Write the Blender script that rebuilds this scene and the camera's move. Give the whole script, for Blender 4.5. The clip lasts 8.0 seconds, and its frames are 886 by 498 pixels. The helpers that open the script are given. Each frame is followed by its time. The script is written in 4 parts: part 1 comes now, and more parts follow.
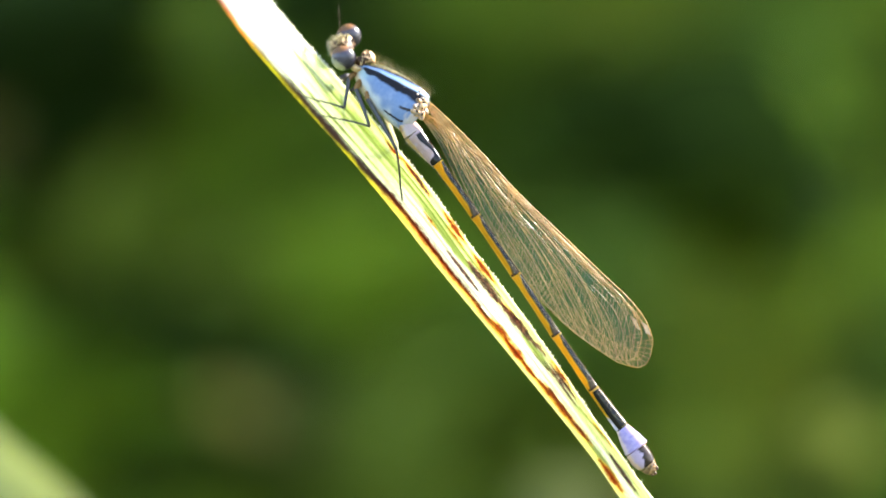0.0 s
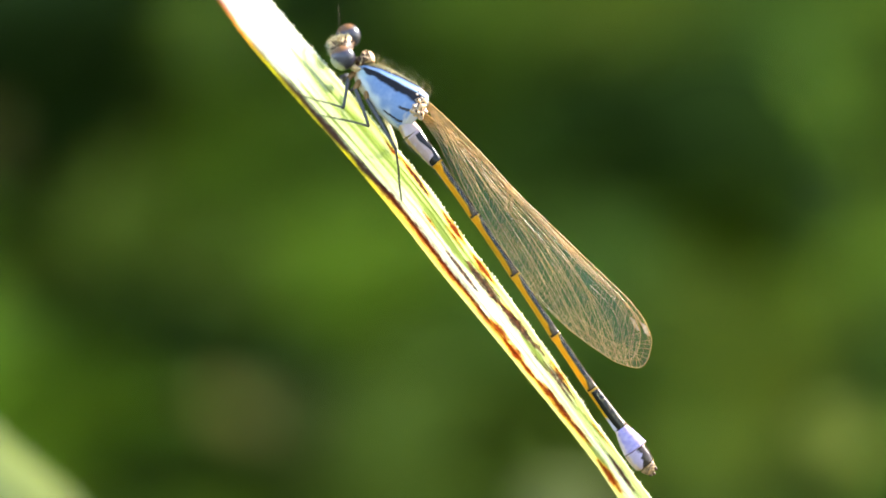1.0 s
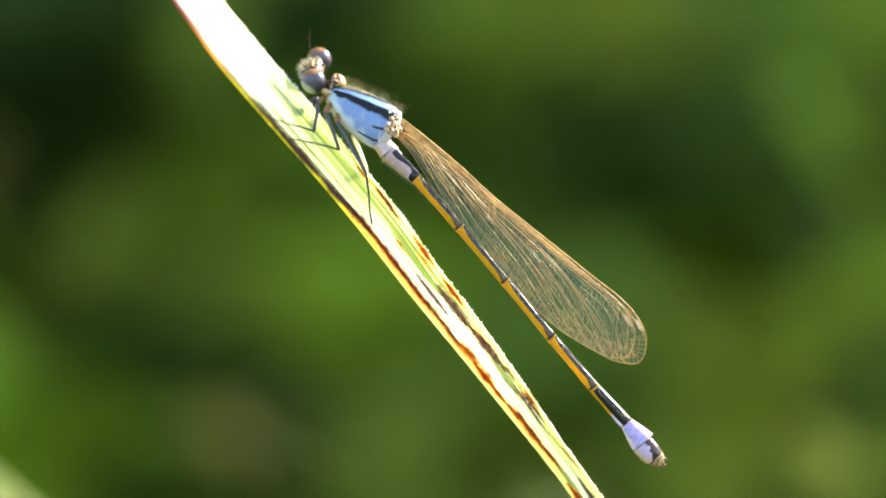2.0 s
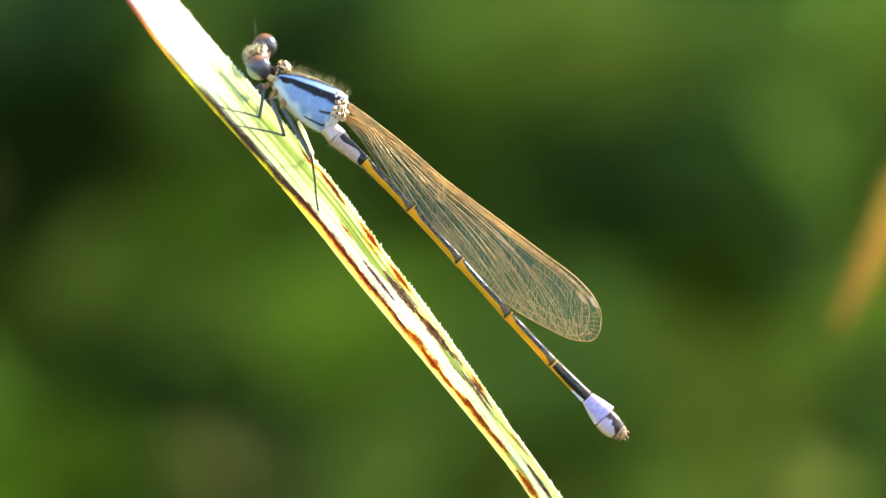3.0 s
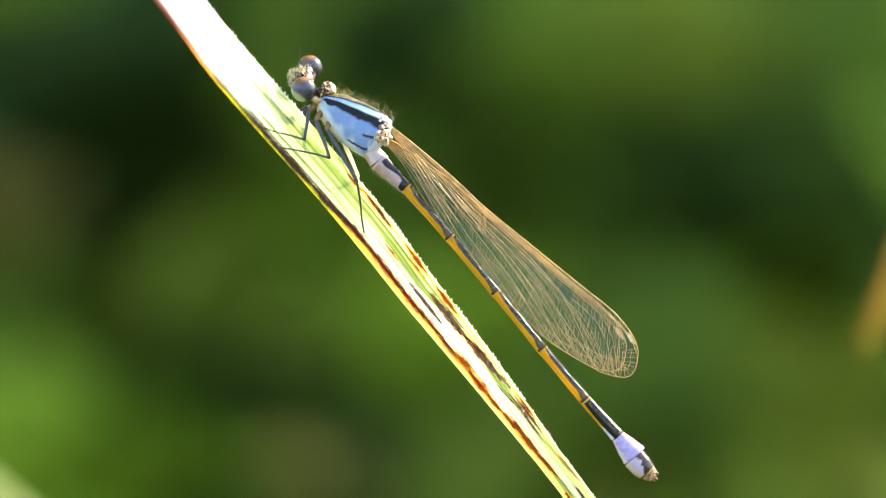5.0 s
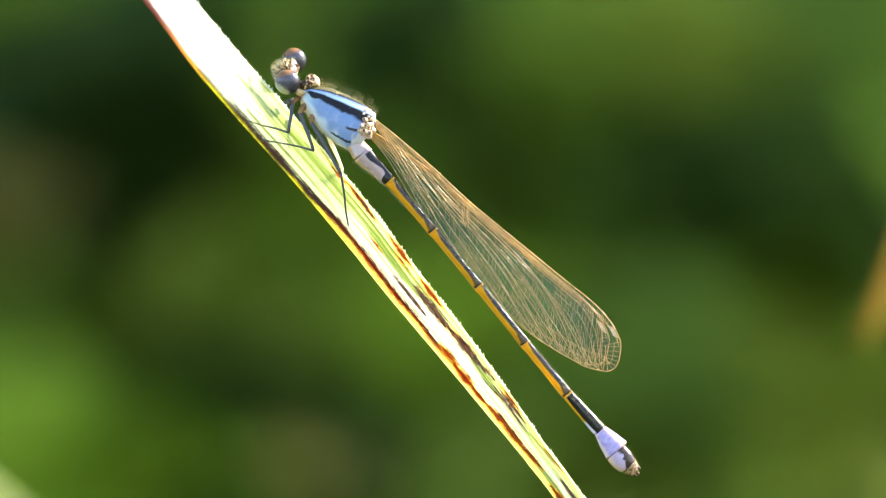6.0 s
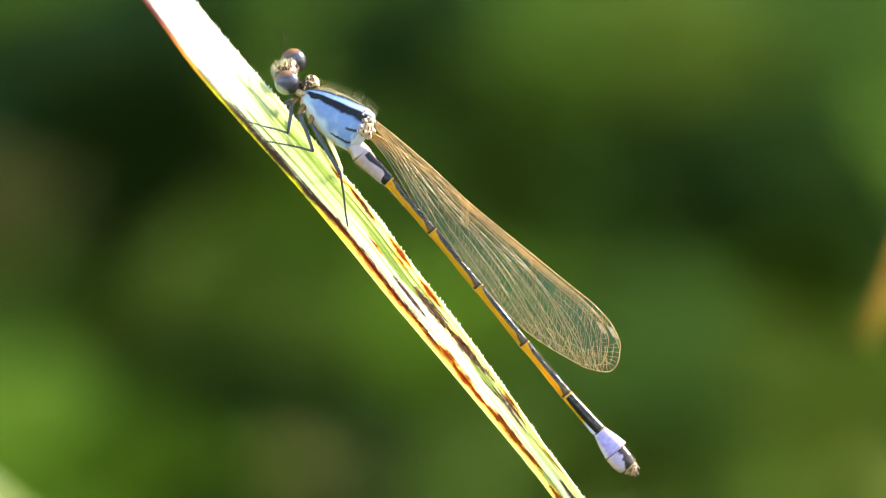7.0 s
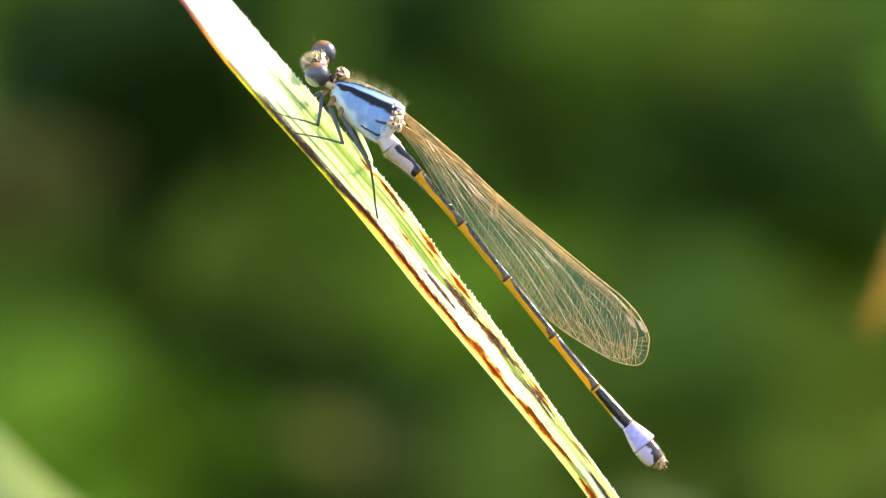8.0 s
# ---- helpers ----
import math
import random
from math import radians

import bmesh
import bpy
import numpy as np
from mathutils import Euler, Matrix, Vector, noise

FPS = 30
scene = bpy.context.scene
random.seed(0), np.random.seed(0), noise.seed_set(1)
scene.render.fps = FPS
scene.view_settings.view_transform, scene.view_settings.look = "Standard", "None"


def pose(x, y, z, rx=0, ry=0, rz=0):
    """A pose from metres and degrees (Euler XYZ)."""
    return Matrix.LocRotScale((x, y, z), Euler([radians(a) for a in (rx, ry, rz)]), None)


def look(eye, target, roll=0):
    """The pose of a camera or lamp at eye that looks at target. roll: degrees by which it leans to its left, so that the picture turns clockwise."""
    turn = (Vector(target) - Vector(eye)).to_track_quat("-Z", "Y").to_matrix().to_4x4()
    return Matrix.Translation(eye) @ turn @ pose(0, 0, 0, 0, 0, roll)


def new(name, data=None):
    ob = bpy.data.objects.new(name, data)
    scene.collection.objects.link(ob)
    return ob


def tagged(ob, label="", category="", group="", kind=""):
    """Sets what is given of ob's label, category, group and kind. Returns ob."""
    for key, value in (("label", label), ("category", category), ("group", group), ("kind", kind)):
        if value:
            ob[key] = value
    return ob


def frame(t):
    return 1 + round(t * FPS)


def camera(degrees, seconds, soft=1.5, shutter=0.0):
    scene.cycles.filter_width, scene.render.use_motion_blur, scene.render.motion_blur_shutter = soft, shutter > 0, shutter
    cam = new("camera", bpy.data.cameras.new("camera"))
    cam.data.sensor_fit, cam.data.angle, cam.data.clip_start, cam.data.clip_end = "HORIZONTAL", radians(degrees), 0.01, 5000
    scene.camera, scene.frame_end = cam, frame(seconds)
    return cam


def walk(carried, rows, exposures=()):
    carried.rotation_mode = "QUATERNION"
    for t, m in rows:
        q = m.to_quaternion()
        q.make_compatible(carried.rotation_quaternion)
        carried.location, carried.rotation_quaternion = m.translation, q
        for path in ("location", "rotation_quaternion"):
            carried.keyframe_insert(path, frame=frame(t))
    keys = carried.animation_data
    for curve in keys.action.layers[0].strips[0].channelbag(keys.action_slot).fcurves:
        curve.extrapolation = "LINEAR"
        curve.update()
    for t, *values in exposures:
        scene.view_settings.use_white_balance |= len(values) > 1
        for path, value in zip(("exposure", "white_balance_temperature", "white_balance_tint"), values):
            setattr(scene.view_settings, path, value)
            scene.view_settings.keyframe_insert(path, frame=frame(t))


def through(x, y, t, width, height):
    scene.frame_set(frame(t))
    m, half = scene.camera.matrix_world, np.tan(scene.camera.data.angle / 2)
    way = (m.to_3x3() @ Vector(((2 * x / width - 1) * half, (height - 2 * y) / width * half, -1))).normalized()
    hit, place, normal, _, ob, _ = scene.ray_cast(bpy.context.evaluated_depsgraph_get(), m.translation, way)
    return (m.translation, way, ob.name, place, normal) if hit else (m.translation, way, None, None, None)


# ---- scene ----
# ---- camera and its walk ----
CENTRE = 0.55          # height of the insect above the ground
DISTANCE = 0.30        # lens to insect
cam = camera(10.124, 8.0, soft=1.15, shutter=0.15)
cam.data.dof.use_dof = True
cam.data.dof.focus_distance = DISTANCE + 0.0008
cam.data.dof.aperture_fstop = 203.0 / 9.5
# seconds, then millimetres right, forward and up of the first stand, then degrees of turn, tilt and lean
HELD = [
    (0.0, -11.30, -3.20, 2.58, -1.526, -0.764, 0.70),
    (1.2, -11.26, -3.30, 2.57, -1.523, -0.761, 0.80),
    (2.3, -8.64, -3.38, 2.38, -1.473, -0.376, 0.88),
    (2.4, -8.52, -3.39, 2.62, -1.503, -0.335, 0.89),
    (2.5, -7.73, -3.40, 0.53, -1.490, -0.147, 0.90),
    (2.6, -6.66, -3.12, -2.23, -1.436, 0.056, 0.82),
    (2.7, -6.15, -2.84, -3.72, -1.418, 0.180, 0.74),
    (2.8, -5.46, -2.56, -2.62, -1.389, 0.138, 0.66),
    (2.9, -5.41, -2.28, -1.52, -1.399, 0.098, 0.58),
    (3.0, -5.69, -2.00, -1.50, -1.432, 0.125, 0.50),
    (3.1, -5.94, -1.84, -0.80, -1.437, 0.054, 0.50),
    (3.2, -6.02, -1.68, -0.01, -1.430, -0.023, 0.50),
    (3.3, -5.75, -1.52, 2.80, -1.401, -0.227, 0.50),
    (3.4, -4.71, -1.36, 3.54, -1.324, -0.301, 0.50),
    (3.5, -3.98, -1.20, 0.54, -1.266, -0.136, 0.50),
    (3.6, -4.03, -0.96, -2.13, -1.306, -0.132, 0.48),
    (3.7, -4.01, -0.72, -2.55, -1.342, -0.271, 0.46),
    (3.8, -3.55, -0.48, -0.97, -1.286, -0.377, 0.44),
    (3.9, -3.58, -0.24, 1.44, -1.259, -0.535, 0.42),
    (4.0, -3.81, 0.00, 1.88, -1.247, -0.569, 0.40),
    (4.1, -2.90, 0.00, -0.43, -1.043, -0.426, 0.38),
    (4.2, -2.64, 0.00, -2.29, -0.882, -0.312, 0.36),
    (4.3, -2.18, 0.00, -1.51, -0.712, -0.229, 0.34),
    (4.4, -1.78, 0.00, 0.31, -0.545, -0.213, 0.32),
    (4.5, -2.22, 0.00, 2.07, -0.433, -0.192, 0.30),
    (4.6, -2.38, 0.00, 2.93, -0.362, -0.215, 0.28),
    (4.7, -2.28, 0.00, 1.79, -0.275, -0.111, 0.26),
    (5.8, 0.02, 0.00, 0.01, 0.002, -0.000, 0.04),
    (7.4, 0.03, 0.00, 0.16, 0.004, -0.029, 0.07),
    (7.5, 0.03, 0.00, 0.47, 0.017, -0.081, 0.08),
    (7.6, -0.48, 0.00, 1.92, 0.045, -0.235, 0.08),
    (7.7, -0.26, 0.00, 2.93, 0.121, -0.360, 0.09),
    (7.8, -0.01, 0.00, 2.69, 0.208, -0.382, 0.09),
    (7.9, 0.03, 0.00, 2.19, 0.282, -0.387, 0.10),
    (8.0, 0.14, 0.00, 1.62, 0.360, -0.387, 0.10),
]


def held(x, y, z, turn, tilt, lean):
    m = Matrix.Translation((x * 0.001, -DISTANCE + y * 0.001, CENTRE + z * 0.001))
    return m @ pose(0, 0, 0, 0, 0, turn) @ pose(0, 0, 0, 90 + tilt) @ pose(0, 0, 0, 0, 0, lean)


walk(cam, [(t, held(*row)) for t, *row in HELD])

# ---- world, sun, exposure ----
SUN = Vector((0.73, 0.31, 0.61)).normalized()
world = bpy.data.worlds.new("sky")
scene.world = world
world.use_nodes = True
sky = world.node_tree.nodes.new("ShaderNodeTexSky")
sky.sky_type = "NISHITA"
sky.sun_disc = False
sky.sun_elevation = math.asin(SUN.z)
sky.sun_rotation = math.atan2(SUN.x, SUN.y)
background = world.node_tree.nodes["Background"]
background.inputs["Strength"].default_value = 0.155
world.node_tree.links.new(sky.outputs["Color"], background.inputs["Color"])
sun = new("sun", bpy.data.lights.new("sun", "SUN"))
sun.data.energy = 5.0
sun.data.angle = radians(0.5)
sun.data.color = (1.0, 0.93, 0.82)
sun.matrix_world = look(SUN * 3, (0, 0, 0))
scene.view_settings.exposure = 2.28


# ---- materials ----
def mat(name, colour, rough=0.5, spread=0.25, grain=800.0, bump=0.3, depth=0.00002, through=0.0, spec=0.5, patch=None):
    """A surface with fine grain and coarser patches; through: share of light let through."""
    m = bpy.data.materials.new(name)
    m.use_nodes = True
    nodes, links = m.node_tree.nodes, m.node_tree.links
    b = nodes["Principled BSDF"]
    out = nodes["Material Output"]
    where = nodes.new("ShaderNodeTexCoord")
    fine, wide = nodes.new("ShaderNodeTexNoise"), nodes.new("ShaderNodeTexNoise")
    for n, s in ((fine, grain), (wide, grain / 7)):
        n.inputs["Scale"].default_value = s
        n.inputs["Detail"].default_value = 4
        links.new(where.outputs["Object"], n.inputs["Vector"])
    add = nodes.new("ShaderNodeMath")
    add.operation = "ADD"
    links.new(fine.outputs["Fac"], add.inputs[0])
    links.new(wide.outputs["Fac"], add.inputs[1])
    ramp = nodes.new("ShaderNodeMapRange")
    ramp.inputs["From Min"].default_value, ramp.inputs["From Max"].default_value = 0.6, 1.4
    links.new(add.outputs[0], ramp.inputs["Value"])
    mix = nodes.new("ShaderNodeMix")
    mix.data_type = "RGBA"
    links.new(ramp.outputs["Result"], mix.inputs["Factor"])
    low = [c * (1 - spread) for c in colour]
    high = patch or [min(1, c * (1 + spread)) for c in colour]
    mix.inputs["A"].default_value = (*low, 1)
    mix.inputs["B"].default_value = (*high, 1)
    tint = mix.outputs["Result"]
    links.new(tint, b.inputs["Base Color"])
    b.inputs["Roughness"].default_value = rough
    b.inputs["Specular IOR Level"].default_value = spec
    relief = nodes.new("ShaderNodeBump")
    relief.inputs["Strength"].default_value = bump
    relief.inputs["Distance"].default_value = depth
    links.new(fine.outputs["Fac"], relief.inputs["Height"])
    links.new(relief.outputs["Normal"], b.inputs["Normal"])
    if through:
        soft = nodes.new("ShaderNodeBsdfTranslucent")
        links.new(tint, soft.inputs["Color"])
        blend = nodes.new("ShaderNodeMixShader")
        blend.inputs[0].default_value = through
        links.new(b.outputs[0], blend.inputs[1])
        links.new(soft.outputs[0], blend.inputs[2])
        links.new(blend.outputs[0], out.inputs["Surface"])
    return m


def tinted(name, rough, spec, grain=6000.0, through=0.0, spread=0.25, bump=0.4):
    """Skin whose pigment follows the mesh's own tint, with fine grain over it."""
    m = mat(name, (0.5, 0.5, 0.5), rough, grain=grain, spread=spread, spec=spec, bump=bump, depth=0.00001, through=through)
    nodes, links = m.node_tree.nodes, m.node_tree.links
    tint = nodes.new("ShaderNodeVertexColor")
    tint.layer_name = "tint"
    grainy = next(n for n in nodes if n.bl_idname == "ShaderNodeMix")
    grainy.inputs["A"].default_value = (1 - spread, 1 - spread, 1 - spread, 1)
    grainy.inputs["B"].default_value = (1, 1, 1, 1)
    both = nodes.new("ShaderNodeMix")
    both.data_type, both.blend_type = "RGBA", "MULTIPLY"
    both.inputs["Factor"].default_value = 1
    links.new(tint.outputs["Color"], both.inputs["A"])
    links.new(grainy.outputs["Result"], both.inputs["B"])
    links.new(both.outputs["Result"], nodes["Principled BSDF"].inputs["Base Color"])
    if through:
        # only the yellow pigment lets light through
        links.new(both.outputs["Result"], next(n for n in nodes if n.bl_idname == "ShaderNodeBsdfTranslucent").inputs["Color"])
        parts, less, share = nodes.new("ShaderNodeSeparateColor"), nodes.new("ShaderNodeMath"), nodes.new("ShaderNodeMapRange")
        less.operation = "SUBTRACT"
        links.new(tint.outputs["Color"], parts.inputs["Color"])
        links.new(parts.outputs["Red"], less.inputs[0])
        links.new(parts.outputs["Blue"], less.inputs[1])
        links.new(less.outputs[0], share.inputs["Value"])
        share.inputs["From Min"].default_value, share.inputs["From Max"].default_value = 0.2, 0.75
        share.inputs["To Max"].default_value = through
        links.new(share.outputs["Result"], next(n for n in nodes if n.bl_idname == "ShaderNodeMixShader").inputs[0])
    return m


THORAX_SKIN = tinted("thorax_skin", 0.30, 0.28, 5200, spread=0.15, bump=0.25)
ABDOMEN_SKIN = tinted("abdomen_skin", 0.2, 0.3, 7000, through=0.75, spread=0.12, bump=0.07)
EYE_SKIN = tinted("eye_skin", 0.30, 0.5, 14000, spread=0.2, bump=0.02)
BLACK = mat("black_cuticle", (0.010, 0.006, 0.004), 0.24, grain=12000, bump=0.5, depth=0.000008, spread=0.5, spec=0.16)
CREAM = mat("cream_cuticle", (0.62, 0.42, 0.2), 0.45, grain=4000, spread=0.3)
HINGEPALE = mat("pale_hinge", (0.36, 0.26, 0.19), 0.4, grain=5000, spread=0.3)
TAN = mat("tan_cuticle", (0.60, 0.36, 0.17), 0.45, grain=5000, spread=0.4)
BROWN = mat("brown_cuticle", (0.07, 0.035, 0.016), 0.4, grain=6000, spread=0.6, spec=0.2)
LEG = mat("grey_leg", (0.045, 0.04, 0.036), 0.4, grain=5000, spread=0.4)
# pale copy of the grey leg, with the backlight painted into its colour
LEGLIT = mat("lit_leg", (0.85, 0.78, 0.58), 0.4, grain=5000, spread=0.2, through=0.5)
COXA = mat("amber_cuticle", (0.34, 0.17, 0.045), 0.4, grain=3000, spread=0.55, through=0.4)
# pale grains, coloured light to imitate the sun's highlight too
DUST_GLINT = mat("pale_dust_glint", (0.75, 0.6, 0.25), 0.5, spread=0.2, through=0.3)
HAIR = mat("hair", (0.72, 0.62, 0.36), 0.4, spread=0.2, through=0.4)
VEIN = mat("wing_vein", (0.72, 0.38, 0.07), 0.3, grain=2500, spread=0.6, spec=0.8, through=0.35, patch=(0.95, 0.62, 0.2))
STIGMA = mat("wing_cell", (0.66, 0.52, 0.34), 0.35, grain=5000, spread=0.5, through=0.5)


def membrane():
    m = mat("wing_membrane", (0.30, 0.42, 0.44), 0.25, grain=1500, spread=0.2, spec=0.5, bump=0.25)
    nodes, links = m.node_tree.nodes, m.node_tree.links
    clear, blend = nodes.new("ShaderNodeBsdfTransparent"), nodes.new("ShaderNodeMixShader")
    clear.inputs["Color"].default_value = (0.93, 0.97, 0.975, 1)
    blend.inputs[0].default_value = 0.032
    links.new(clear.outputs[0], blend.inputs[1])
    links.new(nodes["Principled BSDF"].outputs[0], blend.inputs[2])
    links.new(blend.outputs[0], nodes["Material Output"].inputs["Surface"])
    return m


MEMBRANE = membrane()


def blade_material():
    """Pale grass: lengthwise veins, rusty stains with ragged shapes, light coming through."""
    m = bpy.data.materials.new("grass_blade")
    m.use_nodes = True
    nodes, links = m.node_tree.nodes, m.node_tree.links
    b = nodes["Principled BSDF"]
    tint = nodes.new("ShaderNodeVertexColor")
    tint.layer_name = "tint"
    where = nodes.new("ShaderNodeTexCoord")
    grain = nodes.new("ShaderNodeTexNoise")
    grain.inputs["Scale"].default_value = 5000
    grain.inputs["Detail"].default_value = 3
    links.new(where.outputs["Object"], grain.inputs["Vector"])
    links.new(tint.outputs["Color"], b.inputs["Base Color"])
    b.inputs["Roughness"].default_value = 0.55
    b.inputs["Specular IOR Level"].default_value = 0.2
    relief = nodes.new("ShaderNodeBump")
    relief.inputs["Strength"].default_value = 0.35
    relief.inputs["Distance"].default_value = 0.00004
    links.new(grain.outputs["Fac"], relief.inputs["Height"])
    links.new(relief.outputs["Normal"], b.inputs["Normal"])
    soft, blend = nodes.new("ShaderNodeBsdfTranslucent"), nodes.new("ShaderNodeMixShader")
    links.new(tint.outputs["Color"], soft.inputs["Color"])
    blend.inputs[0].default_value = 0.74
    links.new(b.outputs[0], blend.inputs[1])
    links.new(soft.outputs[0], blend.inputs[2])
    links.new(blend.outputs[0], nodes["Material Output"].inputs["Surface"])
    return m


BLADE = blade_material()
TOOTH = mat("blade_tooth", (0.9, 0.88, 0.72), 0.35, spread=0.15, through=0.4)


def leaf_mat(name, colour, through=0.5, rough=0.6):
    return mat(name, colour, rough, grain=60, spread=0.35, bump=0.4, depth=0.001, through=through, spec=0.12)


GREENS = {
    # shade painted into the leaf colour, for the gloomy gaps between plants
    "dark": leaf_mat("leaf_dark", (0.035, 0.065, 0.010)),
    "mid": leaf_mat("leaf_mid", (0.232, 0.33, 0.036)),
    # lit look painted into the colour; these leaves stand in the hedge's shade
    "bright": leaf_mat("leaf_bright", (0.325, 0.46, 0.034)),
    "olive": leaf_mat("leaf_olive", (0.315, 0.382, 0.046)),
    "bluish": leaf_mat("leaf_bluish", (0.215, 0.32, 0.05)),
    "brown": leaf_mat("leaf_brown", (0.22, 0.19, 0.045)),
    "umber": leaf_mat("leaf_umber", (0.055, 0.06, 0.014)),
    "straw": leaf_mat("leaf_straw", (0.62, 0.37, 0.06)),
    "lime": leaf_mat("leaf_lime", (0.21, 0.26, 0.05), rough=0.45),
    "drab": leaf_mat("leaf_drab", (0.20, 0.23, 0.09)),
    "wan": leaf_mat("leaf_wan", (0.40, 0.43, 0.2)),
}
STEM = leaf_mat("stem", (0.06, 0.1, 0.02), 0.1)


# ---- building helpers ----
def lean_back(u, v):
    """Millimetres by which grass and insect lean away from the lens, towards the blade's tip."""
    e = 0.64 * u - 0.77 * v
    return max(0.0, 0.2 * (math.sqrt((e + 6.5) ** 2 + 1) - (e + 6.5)) - 0.024)


def mm(u, v, w=0.0):
    """Millimetres right, up and towards the lens, from the insect's centre."""
    back = lean_back(u, v)
    return Vector((u * (1 + back / 300), back - w, v * (1 + back / 300))) * 0.001


def mesh_object(name, verts, faces, materials, parent=None, label="", slots=None, smooth=True, origin=None, shift=None):
    me = bpy.data.meshes.new(name)
    if origin is not None:
        verts = [Vector(p) - origin for p in verts]
    if shift is not None:
        verts = [Vector(p) - shift for p in verts]
    me.from_pydata(verts, [], faces)
    for m in materials:
        me.materials.append(m)
    if slots is not None:
        me.polygons.foreach_set("material_index", slots)
    me.polygons.foreach_set("use_smooth", [smooth] * len(me.polygons))
    me.update()
    ob = new(name, me)
    if origin is not None:
        ob.location = origin
    if parent:
        ob.parent = parent
    if label:
        tagged(ob, label)
    return ob


class Soup:
    """Collects vertices and faces of one mesh."""

    def __init__(self):
        self.v, self.f, self.s = [], [], []

    def tube(self, points, radii, sides=8, slot=0, cap=True):
        points = [Vector(p) for p in points]
        base = len(self.v)
        side = None
        for i, p in enumerate(points):
            d = (points[min(i + 1, len(points) - 1)] - points[max(i - 1, 0)]).normalized()
            if side is None:
                side = d.orthogonal().normalized()
            side = (side - d * side.dot(d)).normalized()
            other = d.cross(side)
            r = radii[i] if hasattr(radii, "__len__") else radii
            for k in range(sides):
                a = 2 * math.pi * k / sides
                self.v.append(p + (side * math.cos(a) + other * math.sin(a)) * r)
        for i in range(len(points) - 1):
            for k in range(sides):
                a, b2 = base + i * sides + k, base + i * sides + (k + 1) % sides
                self.f.append((a, b2, b2 + sides, a + sides))
                self.s.append(slot)
        if cap:
            self.f.append(tuple(base + k for k in reversed(range(sides))))
            self.f.append(tuple(base + (len(points) - 1) * sides + k for k in range(sides)))
            self.s += [slot, slot]

    def ball(self, centre, axes, rings=12, sides=20, slot=0, pick=None, rough=0.0):
        """axes: three half-axes as vectors."""
        base = len(self.v)
        for i in range(rings + 1):
            a = math.pi * i / rings
            for k in range(sides):
                b2 = 2 * math.pi * k / sides
                d = axes[0] * math.cos(a) + (axes[1] * math.cos(b2) + axes[2] * math.sin(b2)) * math.sin(a)
                if rough:
                    d = d * (1 + rough * noise.noise((centre + d) * 4500))
                self.v.append(centre + d)
        for i in range(rings):
            for k in range(sides):
                a, b2 = base + i * sides + k, base + i * sides + (k + 1) % sides
                self.f.append((a, b2, b2 + sides, a + sides))
                self.s.append(pick((i + 0.5) / rings, (k + 0.5) / sides) if pick else slot)

    def hair(self, root, way, radius):
        side = way.orthogonal().normalized() * radius
        other = way.normalized().cross(side)
        base = len(self.v)
        self.v += [root + side, root - side * 0.5 + other * 0.87, root - side * 0.5 - other * 0.87, root + way]
        self.f += [(base, base + 1, base + 3), (base + 1, base + 2, base + 3), (base + 2, base, base + 3)]
        self.s += [0, 0, 0]

    def make(self, name, materials, parent=None, label="", smooth=True, origin=None, shift=None):
        ob = mesh_object(name, self.v, self.f, materials, parent, label, self.s, smooth, origin, shift)
        if len(self.f) < 60000:
            bm = bmesh.new()
            bm.from_mesh(ob.data)
            bmesh.ops.remove_doubles(bm, verts=bm.verts, dist=1e-7)
            bmesh.ops.recalc_face_normals(bm, faces=bm.faces)
            bm.to_mesh(ob.data)
            bm.free()
        return ob


def spline(points, n):
    """Catmull-Rom through the points."""
    p = [Vector(q) for q in points]
    p = [p[0] * 2 - p[1]] + p + [p[-1] * 2 - p[-2]]
    out = []
    for i in range(1, len(p) - 2):
        for k in range(n):
            t = k / n
            a, b2, c, d = p[i - 1], p[i], p[i + 1], p[i + 2]
            out.append(0.5 * (2 * b2 + (c - a) * t + (2 * a - 5 * b2 + 4 * c - d) * t * t + (3 * b2 - a - 3 * c + d) * t ** 3))
    out.append(p[-2])
    return out


def lerp_table(table, t):
    xs = [row[0] for row in table]
    return [float(np.interp(t, xs, [row[k] for row in table])) for k in range(1, len(table[0]))]


def loft(start, end, table, pick, rings=24, sides=48, bend=0.0):
    """A body from start to end (mm in the plane of the insect). table rows: share of length, up, down and depth half sizes in mm.
    pick(s, degrees): the slot; 0 degrees faces the lens, 90 the back."""
    a, b2 = mm(*start), mm(*end)
    axis = (b2 - a).normalized()
    near = Vector((0, -1, 0))
    up = near.cross(axis).normalized()
    if up.z < 0:
        up = -up
    so = Soup()
    for i in range(rings + 1):
        s = i / rings
        hi, lo, wide = [x * 0.001 for x in lerp_table(table, s)]
        c = a.lerp(b2, s) + up * ((hi - lo) / 2 + bend * 0.001 * 4 * s * (1 - s))
        for k in range(sides):
            g = 2 * math.pi * k / sides
            so.v.append(c + near * (wide * math.cos(g)) + up * ((hi + lo) / 2 * math.sin(g)))
    for i in range(rings):
        for k in range(sides):
            p, q = i * sides + k, i * sides + (k + 1) % sides
            so.f.append((p, q, q + sides, p + sides))
            so.s.append(pick((i + 0.5) / rings, ((k + 0.5) / sides * 360 + 180) % 360 - 180))
    so.f.append(tuple(reversed(range(sides))))
    so.f.append(tuple(rings * sides + k for k in range(sides)))
    so.s += [so.s[0], so.s[-1]]
    return so, a, axis, up


